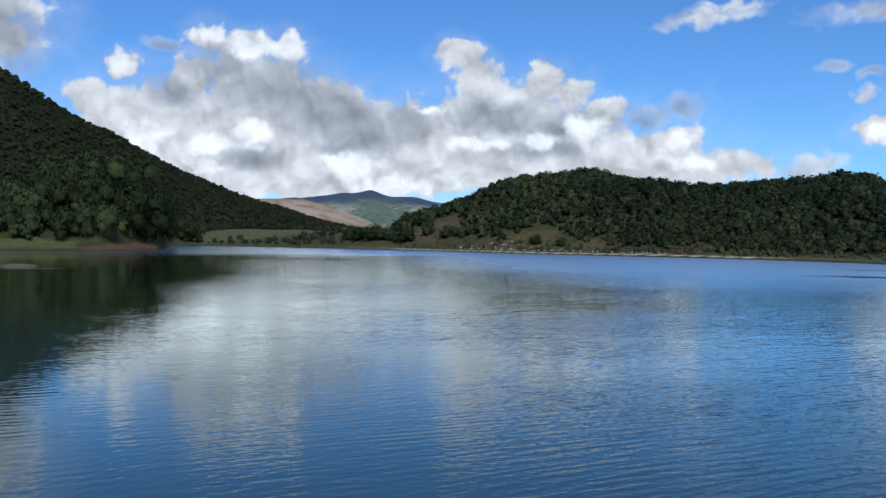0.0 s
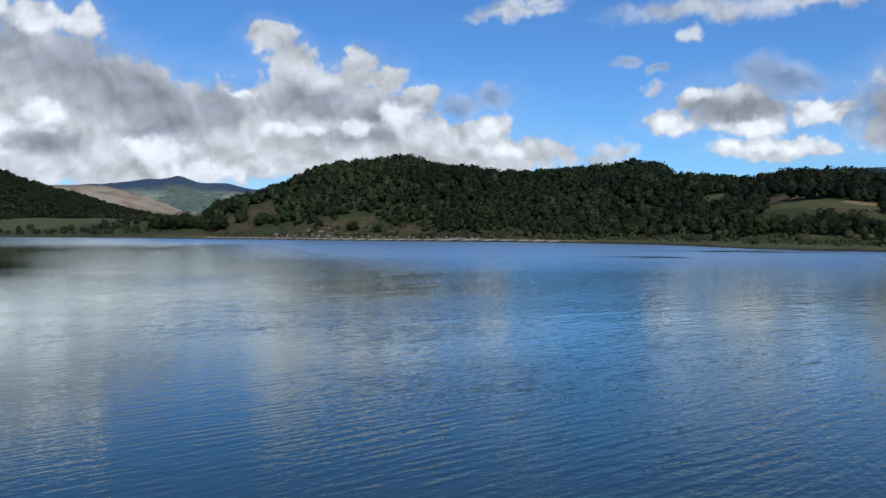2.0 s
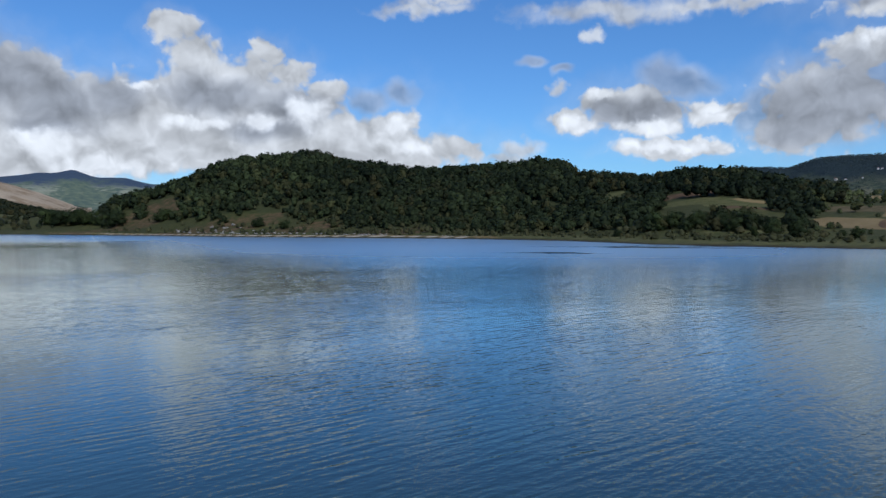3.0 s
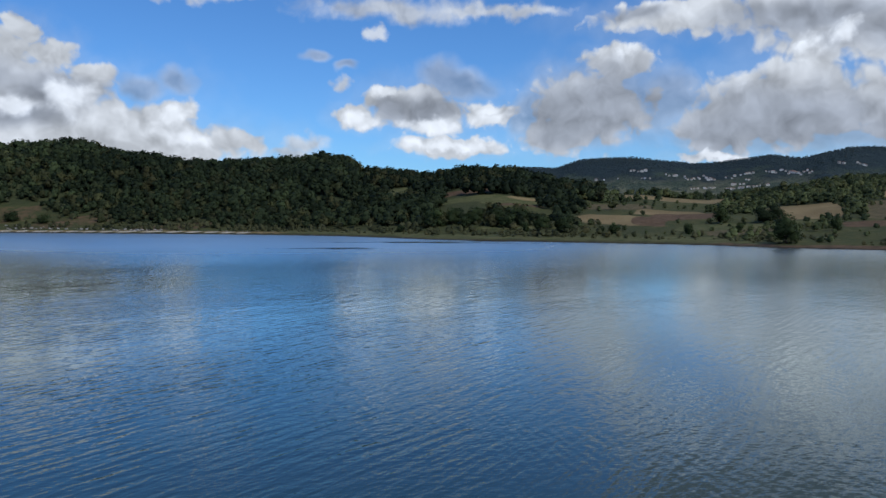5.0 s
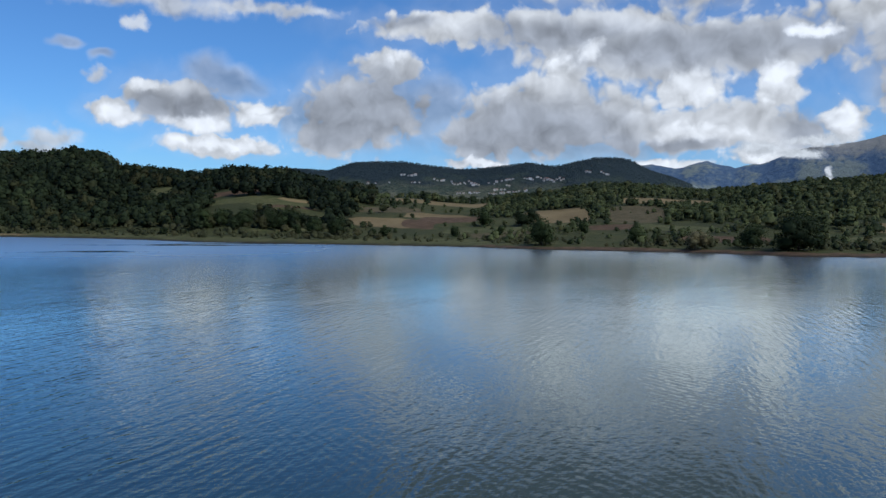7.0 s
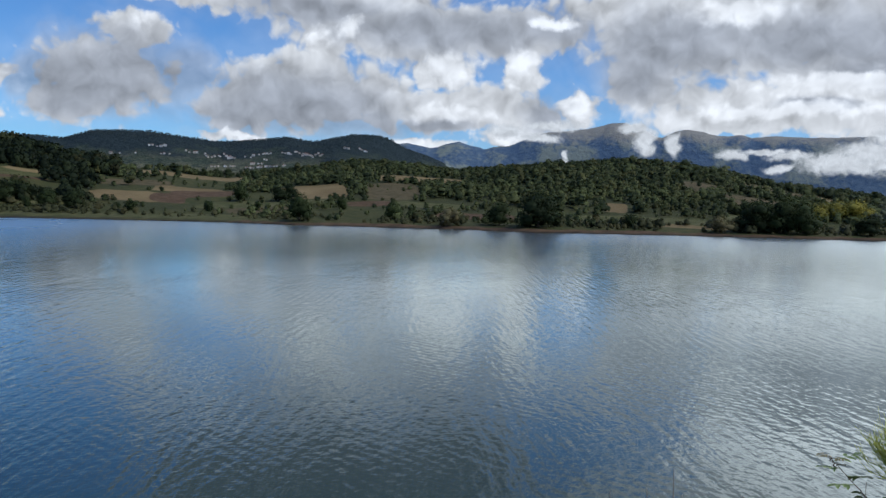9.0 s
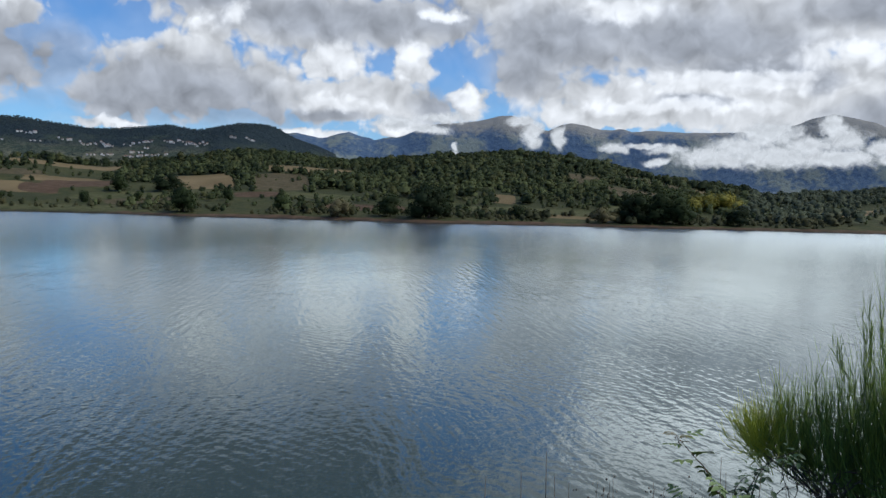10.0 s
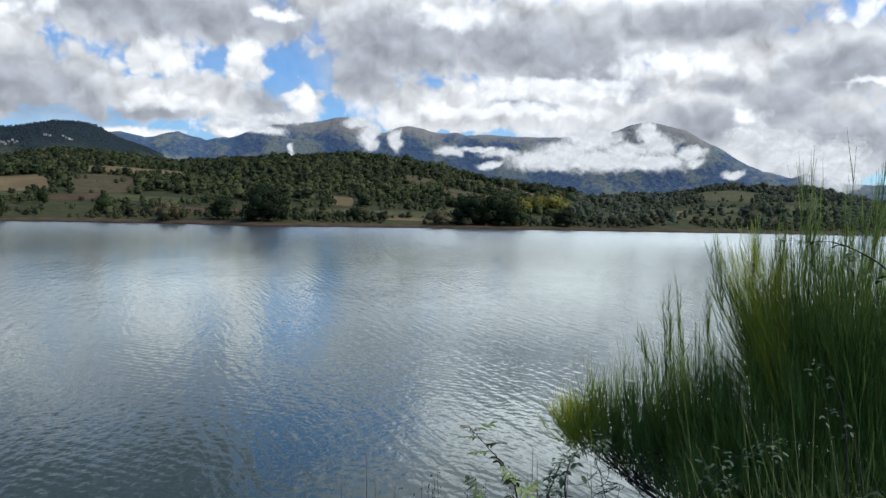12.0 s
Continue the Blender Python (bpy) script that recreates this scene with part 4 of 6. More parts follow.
OAK = Kind("oak_tree", 11, MAT_LEAF, 1500, 0.042, 0.62, 0.0, 12)
ROUND_OAK = Kind("round_tree", 12, MAT_LEAF, 1500, 0.042, 0.75, -0.05, 11)
TALL = Kind("tall_tree", 13, MAT_LEAF, 1500, 0.042, 0.42, 0.02, 14)
WILLOW = Kind("willow_tree", 14, MAT_WILLOW, 1500, 0.042, 0.62, -0.08, 12)
YELLOW = Kind("yellow_tree", 15, MAT_YELLOW, 900, 0.045, 0.75, -0.05, 10)
SHRUB = Kind("shrub", 16, MAT_LEAF, 600, 0.07, 0.8, -0.12, 8, 0.02)
DRY = Kind("dry_shrub", 17, MAT_PALE, 600, 0.045, 0.8, -0.05, 8, 0.02)

# trees that stand apart along the eastern shore
plant(ROUND_OAK, 74.9, 211, 9.4, "large dark green spreading tree on the lake shore", wide=1.1)
plant(OAK, 72.1, 215, 6.3, "dark green tree near the water's edge", wide=1.05)
plant(DRY, 68.4, 213, 5.2, "pale yellowish half-bare bush at the waterline", "shrub", wide=1.2)
plant(OAK, 58.0, 221, 7.6, "dark green leafy tree behind the red shore", wide=1.0)
plant(TALL, 60.9, 256, 3.8, "small dark conical tree in a field")
plant(SHRUB, 55.1, 258, 2.9, "small round dark bush in a meadow", "shrub")
plant(SHRUB, 51.9, 263, 2.8, "small round dark bush in a meadow", "shrub")
plant(SHRUB, 78.9, 263, 2.8, "small round bush beside a pale field", "shrub")
plant(ROUND_OAK, 90.9, 231, 9.6, "broad dark green tree on the eastern shore", wide=1.15)
plant(OAK, 92.3, 231, 8.6, "dark green tree in a shore thicket", wide=1.2)
plant(ROUND_OAK, 89.3, 228, 8.2, "dark green tree in a shore thicket", wide=1.15)
plant(DRY, 87.1, 222, 4.6, "reddish-grey half-bare bush on the bank", "shrub", wide=1.2)
plant(SHRUB, 81.1, 223, 3.8, "round dark bush on the bank", "shrub")
plant(YELLOW, 94.2, 290, 6.6, "yellowing tree above the shore thicket", wide=1.3)
plant(YELLOW, 95.3, 292, 6.8, "yellowing tree above the shore thicket", wide=1.3)
plant(YELLOW, 92.9, 284, 5.6, "yellowing tree above the shore thicket", wide=1.1)
plant(OAK, 96.1, 238, 5.2, "dark green low tree on the bank", wide=1.4)
# northern shore
plant(SHRUB, 40.7, 272, 3.0, "small round bush on the shore meadow", "shrub")
for spot_az, spot_r, tall in ((43.5, 268, 7.6), (41.9, 272, 6.8), (40.3, 287, 7.8), (38.7, 289, 7.4), (37.1, 291, 8.0), (35.5, 294, 8.0), (34.3, 292, 8.6), (36.3, 284, 6.0), (39.4, 281, 6.2)):
    plant(ROUND_OAK if int(tall * 10) % 4 else OAK, spot_az, spot_r, tall * 0.78, "dark green tree in a row below the field", wide=1.15, group="shore row")
plant(SHRUB, 46.8, 264, 2.8, "dark bush on the shore meadow", "shrub", wide=1.6)
plant(SHRUB, 46.0, 262, 2.4, "dark bush on the shore meadow", "shrub", wide=1.4)
plant(SHRUB, 31.8, 290, 2.4, "low dark bush on the grassy shore", "shrub", wide=1.5)
plant(OAK, 64.5, 231, 4.6, "dark green low tree behind the red bank", wide=1.2)
plant(SHRUB, 51.8, 258, 2.6, "small round dark bush in a meadow", "shrub")
plant(OAK, 54.0, 289, 6.0, "dark green tree between fields")
plant(OAK, 57.2, 290, 5.6, "dark green tree between fields", wide=1.2)
plant(OAK, 56.6, 284, 5.0, "dark green tree between fields", wide=1.2)
# western spit
for spot_az, back, tall, kind in ((-29.6, 34, 20, OAK), (-28.4, 24, 18, WILLOW), (-27.2, 20, 17, WILLOW), (-26.2, 38, 22, OAK), (-25.3, 18, 11, SHRUB), (-24.9, 38, 23, ROUND_OAK), (-24.0, 19, 12, WILLOW),
                                  (-23.5, 40, 23, OAK), (-22.8, 18, 13, WILLOW), (-22.2, 34, 23, ROUND_OAK), (-21.3, 20, 22, OAK), (-20.8, 36, 23, ROUND_OAK), (-20.1, 14, 23, TALL), (-19.6, 22, 20, OAK), (-19.2, 14, 15, ROUND_OAK),
                                  (-31, 22, 18, OAK), (-33, 26, 18, ROUND_OAK)):
    plant(kind, spot_az, float(shore_at(spot_az)) + back + 9, tall * 1.18, "tall leafy tree in a lakeside grove" if kind is not WILLOW else "pale green willow at the edge of a grove", wide=1.0 if kind is TALL else 0.78, group="grove on the spit")
# inlet and foot of the hill
plant(OAK, -17.9, 592, 17, "dark tree at the mouth of an inlet")
plant(SHRUB, -17.1, 600, 10, "bushy tree beyond the inlet")
for spot_az, spot_r, tall in ((-2.6, 470, 8.8), (-1.1, 473, 5.6), (0.2, 456, 5.8), (0.6, 458, 5.0), (1.5, 449, 5.2), (-4.2, 497, 8.2), (-5.0, 502, 10), (-6.0, 512, 9), (-6.6, 520, 9), (-3.6, 492, 6.5), (4.2, 420, 4.4), (6.6, 405, 4.8), (8.4, 395, 4.0)):
    plant(ROUND_OAK, spot_az, spot_r, tall, "dark round bush-like tree on a bare slope", wide=1.15, group="scattered trees on the slope")


# ---------------------------------------------------------------- woods, joined by the stretch
def wood(name, label, spots, tall, protos, leaf, seed, wide=1.0):
    g = np.random.default_rng(seed)
    V, F, T, N, n = [], [], [], [], 0
    which = g.integers(0, len(protos), len(spots))
    for p, (pv, pf, pn) in enumerate(protos):
        me = spots[which == p]
        if not len(me):
            continue
        hgt = tall[which == p]
        a = g.uniform(0, 2 * np.pi, len(me))
        c, s = np.cos(a)[:, None], np.sin(a)[:, None]
        w = (hgt * wide * g.uniform(0.85, 1.25, len(me)))[:, None]
        x = (pv[None, :, 0] * c - pv[None, :, 1] * s) * w + me[:, :1]
        y = (pv[None, :, 0] * s + pv[None, :, 1] * c) * w + me[:, 1:2]
        z = pv[None, :, 2] * hgt[:, None] + me[:, 2:3]
        V.append(np.stack([x, y, z], -1).reshape(-1, 3))
        F.append((pf[None] + (np.arange(len(me)) * len(pv))[:, None, None]).reshape(-1, 3) + n)
        N.append(np.stack([pn[None, :, 0] * c - pn[None, :, 1] * s, pn[None, :, 0] * s + pn[None, :, 1] * c, pn[None, :, 2] + 0 * c], -1).reshape(-1, 3))
        T.append(np.repeat(g.random(len(me)), len(pv)))
        n += len(me) * len(pv)
    ob = new(name, raw_mesh(name, np.concatenate(V), np.concatenate(F), [leaf], np.concatenate(T), normals=np.concatenate(N)))
    return tagged(ob, label, "woodland", kind="stuff")


def scatter(az0, az1, r0, r1, gap, seed, density):
    """Jittered places over a stretch of country, thinned by a density."""
    g = np.random.default_rng(seed)
    corner = [place(a, r) for a in np.linspace(az0, az1, 30) for r in (r0, r1)]
    xs, ys = np.array([c[0] for c in corner]), np.array([c[1] for c in corner])
    X, Y = np.meshgrid(np.arange(xs.min(), xs.max(), gap), np.arange(ys.min(), ys.max(), gap))
    x, y = X.ravel() + g.uniform(-0.48, 0.48, X.size) * gap, Y.ravel() + g.uniform(-0.48, 0.48, X.size) * gap
    az, r = np.degrees(np.arctan2(x, y)), np.hypot(x, y)
    ok = (az > az0) & (az < az1) & (r > r0) & (r < r1)
    x, y, az, r = x[ok], y[ok], az[ok], r[ok]
    keep = g.random(len(x)) < density(az, r)
    x, y, az, r = x[keep], y[keep], az[keep], r[keep]
    return np.stack([x, y, terrain(az, r) - 0.25], 1), az, r


PROTOS = [crown(100 + k, 100, 0.085, 1, 0.66, -0.05, 3, 0.92, lift=0.4, reach=1.26) for k in range(6)]
PROTOS_EAST = [crown(120 + k, 36, 0.13, 1, 0.66, -0.08, 1, 0.95, lift=1.3, reach=1.2) for k in range(6)]
PROTOS_FAR = [crown(130 + k, 14, 0.17, 1, 0.66, -0.05, 0, 1.0, lift=1.2, reach=1.15) for k in range(4)]
PROTOS_SLOPE = [crown(140 + k, 14, 0.18, 1, 0.7, -0.05, 0, 1.0, lift=2.8, reach=1.12) for k in range(4)]
gen = np.random.default_rng(5)
behind = lambda az, r: r < shore_at(az) + curve(CREST_AWAY, np.clip(az, -70, 140)) + 22
spots, saz, sr = scatter(-3.4, 46, 225, 640, 4.5, 1, lambda a, r: wooded(a, r) * behind(a, r))
up_hill = np.clip((sr - shore_at(saz)) / curve(CREST_AWAY, saz), 0, 1)
tall = (2.8 + 3.4 * gen.random(len(spots)) + 2.2 * up_hill ** 1.5) * (1 + 0.25 * waves(spots[:, 0], spots[:, 1], 30, 71, 2))
# these trees get the darkened leaves that stand for cloud shadow
cloud_shaded = gen.random(len(spots)) < np.clip((saz - 2) / 14, 0.10, 0.92)
wood("wooded_hill", "dense dark green broadleaf wood covering a low hill", spots[~cloud_shaded], tall[~cloud_shaded], PROTOS, MAT_LEAF_FAR, 21)
wood("evergreen_oaks", "blackish green wood on a low hill, cloud shade in its colour", spots[cloud_shaded], tall[cloud_shaded], PROTOS, MAT_LEAF_CLOUD_SHADED, 31)
spots, saz, sr = scatter(44, 121, 200, 760, 4.0, 2, lambda a, r: wooded(a, r) * behind(a, r) * (a > 44.2))
tall = (2.7 + 3.0 * gen.random(len(spots)) ** 1.5 + 1.4 * (gen.random(len(spots)) > 0.9)) * (1 + 0.4 * waves(spots[:, 0], spots[:, 1], 24, 73, 2))
near_shore = saz < 96.5
tall = tall * np.interp(saz, [44, 47, 70, 76, 100], [1.0, 0.72, 0.74, 0.8, 0.8])
wood("eastern_woods", "dark green mixed woodland among small fields", spots[near_shore], tall[near_shore], PROTOS_EAST, MAT_LEAF_EAST, 22, 1.2)
wood("hedgerow_woods", "trees and hedges between pale meadows, haze painted in as grey-green", spots[~near_shore], tall[~near_shore] * 0.9, PROTOS_EAST, MAT_LEAF_HAZED, 30, 1.25)
spots, saz, sr = scatter(-40, -18.0, 340, 520, 6.5, 3, lambda a, r: wooded(a, r) * (r < shore_at(a) + 110) * (r > shore_at(a) + 24))
wood("grove", "thick leafy grove behind the lakeside trees", spots, gen.uniform(6, 10, len(spots)), PROTOS, MAT_LEAF, 23)
spots, saz, sr = scatter(-33.5, -3.6, 600, 1200, 5.9, 4, lambda a, r: 0.96 * (1 - patches(a, r, MEADOWS, 0.2)) * (a < -6.5 + (1200 - r) / 700 * 2))
wood("mountain_woods", "dark green forest covering a steep mountainside", spots, 2.4 + 3.0 * gen.random(len(spots)) ** 2, PROTOS_SLOPE, MAT_LEAF_MOUNTAIN, 24, 1.7)
# small bushes strewn over the slopes and field edges
spots, saz, sr = scatter(44, 118, 205, 560, 4.6, 7, lambda a, r: np.maximum(0.16 * (waves(*place(a, r), 30, 35, 3) > -0.1), 0.62 * wooded(a, r)) * (r > shore_at(a) + 16) * behind(a, r) * (1 - patches(a, r, STUBBLE + SOIL, 0.2)))
wood("field_scrub", "small dark bushes strewn over slopes and field edges", spots, gen.uniform(0.8, 2.2, len(spots)), PROTOS_FAR, MAT_LEAF_EAST, 26, 1.3)
spots, saz, sr = scatter(-18, -4, 500, 760, 6.0, 8, lambda a, r: 0.5 * (r > shore_at(a) + 10) * (waves(*place(a, r), 40, 37, 2) > 0.05) * (1 - patches(a, r, MEADOWS, 0.2)))
wood("inlet_scrub", "dark bushes and hedges round the inlet meadows", spots, gen.uniform(1.6, 4.6, len(spots)), PROTOS_FAR, MAT_LEAF_MOUNTAIN, 27, 1.4)
# low brush at the foot of the wooded hill and between its trees
spots, saz, sr = scatter(-3.4, 46, 240, 560, 3.4, 9, lambda a, r: np.where(a > 9, 0.75, 0.22) * (r > shore_at(a) + np.where(a > 9, 9, 14)) * (r < shore_at(a) + 62) * (waves(*place(a, r), 18, 39, 3) > -0.25) * (1 - patches(a, r, MEADOWS + STUBBLE + SOIL + SIGHT_GAPS, 0.2)))
wood("hill_brush", "low olive-brown brush at the foot of a wooded hill", spots, 0.9 + 2.2 * gen.random(len(spots)) ** 1.5, PROTOS_FAR, MAT_LEAF_BRUSH, 28, 1.3)
# brush that fills the lower slopes between the shore and the eastern woods
brush = np.random.default_rng(55)
spots, saz, sr = scatter(52, 84, 200, 420, 3.2, 11, lambda a, r: np.interp(a, [52, 57, 84], [0.25, 0.75, 0.75]) * (r > shore_at(a) + 12) * (r < shore_at(a) + np.interp(a, [52, 60, 84], [40, 78, 70])) * (waves(*place(a, r), 20, 43, 3) > -0.12) * (1 - patches(a, r, MEADOWS + STUBBLE + SOIL + SIGHT_GAPS, 0.2)))
wood("slope_brush", "low green brush on the lower slopes by the lake", spots, 0.8 + 1.9 * brush.random(len(spots)) ** 1.6, PROTOS_FAR, MAT_LEAF_EAST, 32, 1.35)
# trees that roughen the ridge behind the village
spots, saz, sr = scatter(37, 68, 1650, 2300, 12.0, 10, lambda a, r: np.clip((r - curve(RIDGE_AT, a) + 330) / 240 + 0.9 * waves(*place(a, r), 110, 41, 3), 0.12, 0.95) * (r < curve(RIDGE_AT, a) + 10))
wood("ridge_woods", "dark forest along a far ridge, haze painted in as blue-green", spots, gen.uniform(1.8, 4.2, len(spots)), PROTOS_FAR, MAT_LEAF_RIDGE, 29, 1.5)
# bushes along the shores
spots, saz, sr = scatter(-3, 118, 195, 500, 2.9, 6, lambda a, r: np.where(a > 66, 1.0, np.where(a > 54, 0.85, 0.4)) * (r > shore_at(a) + np.where(a > 54, 6, 9)) * (r < shore_at(a) + 30) * (waves(*place(a, r), 22, 33, 2) > np.where(a > 54, -0.25, -0.05)) * (1 - patches(a, r, SOIL, 0.2)))
wood("shore_scrub", "low dark scrub along the lake margin", spots, (gen.uniform(0.5, 1.0, len(spots)) + 1.5 * gen.random(len(spots)) ** 3) * np.where(saz > 66, 1.35, 1.0), PROTOS_FAR, MAT_LEAF_BRUSH, 25, 1.4)

# ---------------------------------------------------------------- village on the far ridge
def wall_material():
    m, g, out = material("house_wall")
    rnd = g.node("ShaderNodeObjectInfo").outputs["Random"]
    n = g.noise(g.node("ShaderNodeTexCoord").outputs["Object"], 0.8, 4, 0.6)
    col = g.mix(rnd, rgb(0.86, 0.85, 0.82), rgb(0.66, 0.58, 0.48))
    g.feed(out.inputs["Base Color"], g.mix(g.math("MULTIPLY", n, 0.3), col, rgb(0.5, 0.47, 0.42)))
    out.inputs["Roughness"].default_value = 0.9
    return m


def plain_material(name, color, rough=0.8, grain=4.0, vary=0.25):
    m, g, out = material(name)
    n = g.noise(g.node("ShaderNodeTexCoord").outputs["Object"], grain, 5, 0.6)
    dark = rgb(*(c * (1 - vary * 2) for c in color[:3]))
    g.feed(out.inputs["Base Color"], g.mix(g.ramp(n, 0.3, 0.7), dark, color))
    out.inputs["Roughness"].default_value = rough
    g.feed(out.inputs["Normal"], g.bump(n, 0.02))
    return m


MAT_WALL = wall_material()
MAT_ROOF = plain_material("roof_tiles", rgb(0.30, 0.16, 0.11))
MAT_PANE = plain_material("dark_window", rgb(0.05, 0.055, 0.06), 0.3)


def box_mesh(name, x0, x1, y0, y1, z0, z1, mat):
    bm = bmesh.new()
    bmesh.ops.create_cube(bm, size=1.0)
    for v in bm.verts:
        v.co = Vector(((x0 + x1) / 2 + v.co.x * (x1 - x0), (y0 + y1) / 2 + v.co.y * (y1 - y0), (z0 + z1) / 2 + v.co.z * (z1 - z0)))
    me = bpy.data.meshes.new(name)
    bm.to_mesh(me)
    bm.free()
    me.materials.append(mat)
    return me


def roof_mesh(w, d, z, rise):
    """A pitched roof with eaves."""
    a, b = w / 2 + 0.5, d / 2 + 0.5
    v = [(-a, -b, z), (a, -b, z), (a, b, z), (-a, b, z), (-a + 0.1, 0, z + rise), (a - 0.1, 0, z + rise),
         (-a, -b, z - 0.25), (a, -b, z - 0.25), (a, b, z - 0.25), (-a, b, z - 0.25)]
    f = [(0, 1, 5, 4), (2, 3, 4, 5), (1, 2, 5), (3, 0, 4), (0, 6, 7, 1), (1, 7, 8, 2), (2, 8, 9, 3), (3, 9, 6, 0), (6, 9, 8, 7)]
    me = bpy.data.meshes.new("roof")
    me.from_pydata(v, [], f)
    me.materials.append(MAT_ROOF)
    return me


HOUSE_SHAPES = []
for w, d, h in ((14, 10, 8), (11, 9, 6.5), (18, 11, 10), (24, 11, 9)):
    panes = [(-w * 0.3 + k * w * 0.2, z) for k in range(4) for z in (1.6, 4.8)]
    HOUSE_SHAPES.append((box_mesh("wall", -w / 2, w / 2, -d / 2, d / 2, -3, h, MAT_WALL), roof_mesh(w, d, h, 2.6),
                         box_mesh("window", -0.6, 0.6, -d / 2 - 0.06, -d / 2 + 0.06, 0, 1.7, MAT_PANE), panes))


def house(shape, az, r, label, size=1.0):
    wall, roof, pane, panes = HOUSE_SHAPES[shape]
    x, y = place(az, r)
    root = new("house", None)
    turn = -az + ((az * 977.0 + r) % 50) - 25
    root.matrix_world = pose(x, y, float(terrain(az, r)) + 0.5, 0, 0, turn) @ Matrix.Scale(size, 4)
    for name, me in (("wall", wall), ("roof", roof)):
        new(name, me).parent = root
    for px, pz in panes:
        ob = new("window", pane)
        ob.parent = root
        ob.location = (px, 0, pz)
    tagged(root, label, "house", "village on the ridge")


# clusters of the village: azimuth, distance, half width (degrees), half depth, houses
g_house = np.random.default_rng(8)
VILLAGE = [(48.4, 1984, 0.65, 16, 6), (49.0, 1919, 0.40, 5, 3), (47.2, 1915, 0.12, 4, 1), (45.6, 1911, 0.08, 5, 1), (50.7, 1951, 0.40, 12, 4), (51.5, 1947, 0.12, 5, 1), (52.4, 1931, 0.89, 17, 9), (53.3, 1906, 0.24, 8, 3), (54.5, 1911, 0.32, 9, 3), (55.6, 1924, 0.48, 4, 6), (55.5, 1876, 0.20, 5, 2),
           (57.0, 1913, 0.32, 8, 4), (58.0, 1930, 0.48, 11, 6), (58.8, 1920, 0.73, 17, 14), (55.2, 1817, 1.05, 4, 14), (53.2, 1837, 0.48, 5, 5), (52.2, 1838, 0.24, 4, 3), (55.0, 1846, 0.61, 4, 4), (56.7, 1817, 0.40, 4, 3), (62.3, 1995, 0.36, 9, 4), (61.2, 1978, 0.24, 4, 2), (46.2, 1909, 0.08, 4, 1)]
for a, r, w, d, count in VILLAGE:
    for k in range(count):
        house(int(g_house.choice([0, 1, 1, 1, 2])), a + w * float(2 * (k + g_house.random()) / count - 1), r + d * float(g_house.uniform(-1, 1)), "small pale house with a tiled roof on a far hillside", float(g_house.uniform(0.24, 0.40)) * r / 1900)

# ---------------------------------------------------------------- plants on the near bank
def stem_material(name, low, high, bright):
    m, g, out = material(name)
    geo = g.node("ShaderNodeNewGeometry")
    tint = g.attr("tint").outputs["Fac"]
    k = g.math("ADD", g.math("MULTIPLY", geo.outputs["Random Per Island"], 0.6), g.math("MULTIPLY", g.noise(geo.outputs["Position"], 9.0, 3), 0.4))
    col = g.mix(g.ramp(k, 0.2, 0.85), low, high)
    g.feed(out.inputs["Base Color"], g.mix(tint, col, bright))
    out.inputs["Roughness"].default_value = 0.55
    out.inputs["Specular IOR Level"].default_value = 0.3
    return m


MAT_BROOM = stem_material("broom_stems", rgb(0.075, 0.150, 0.032), rgb(0.34, 0.47, 0.105), rgb(0.66, 0.66, 0.080))
MAT_WOODY = plain_material("woody_stem", rgb(0.085, 0.065, 0.045), 0.85, 30.0)
MAT_GRASS = stem_material("grass_blades", rgb(0.06, 0.11, 0.026), rgb(0.14, 0.21, 0.05), rgb(0.32, 0.30, 0.12))
MAT_BRAMBLE = stem_material("bramble_leaves", rgb(0.105, 0.155, 0.045), rgb(0.20, 0.265, 0.08), rgb(0.30, 0.16, 0.08))
MAT_DARK_LEAF = stem_material("dark_leaves", rgb(0.024, 0.050, 0.016), rgb(0.055, 0.095, 0.030), rgb(0.12, 0.15, 0.08))
MAT_PALE_LEAF = stem_material("pale_bramble_leaves", rgb(0.05, 0.095, 0.03), rgb(0.11, 0.165, 0.06), rgb(0.20, 0.22, 0.11))
MAT_TAN_LEAF = stem_material("yellowing_rose_leaves", rgb(0.17, 0.12, 0.045), rgb(0.26, 0.21, 0.075), rgb(0.3, 0.2, 0.1))
MAT_REDSTEM = plain_material("reddish_stem", rgb(0.15, 0.085, 0.055), 0.6, 60.0)
MAT_DRY = plain_material("dry_stalk", rgb(0.20, 0.155, 0.105), 0.8, 60.0)


def seen(az, el, far):
    """The place far metres from the camera's last position, at an azimuth and height angle in its view."""
    x, y = place(az, far)
    return np.array([x + 0.45, y + 0.02, 7.0 + far * math.tan(radians(el))])


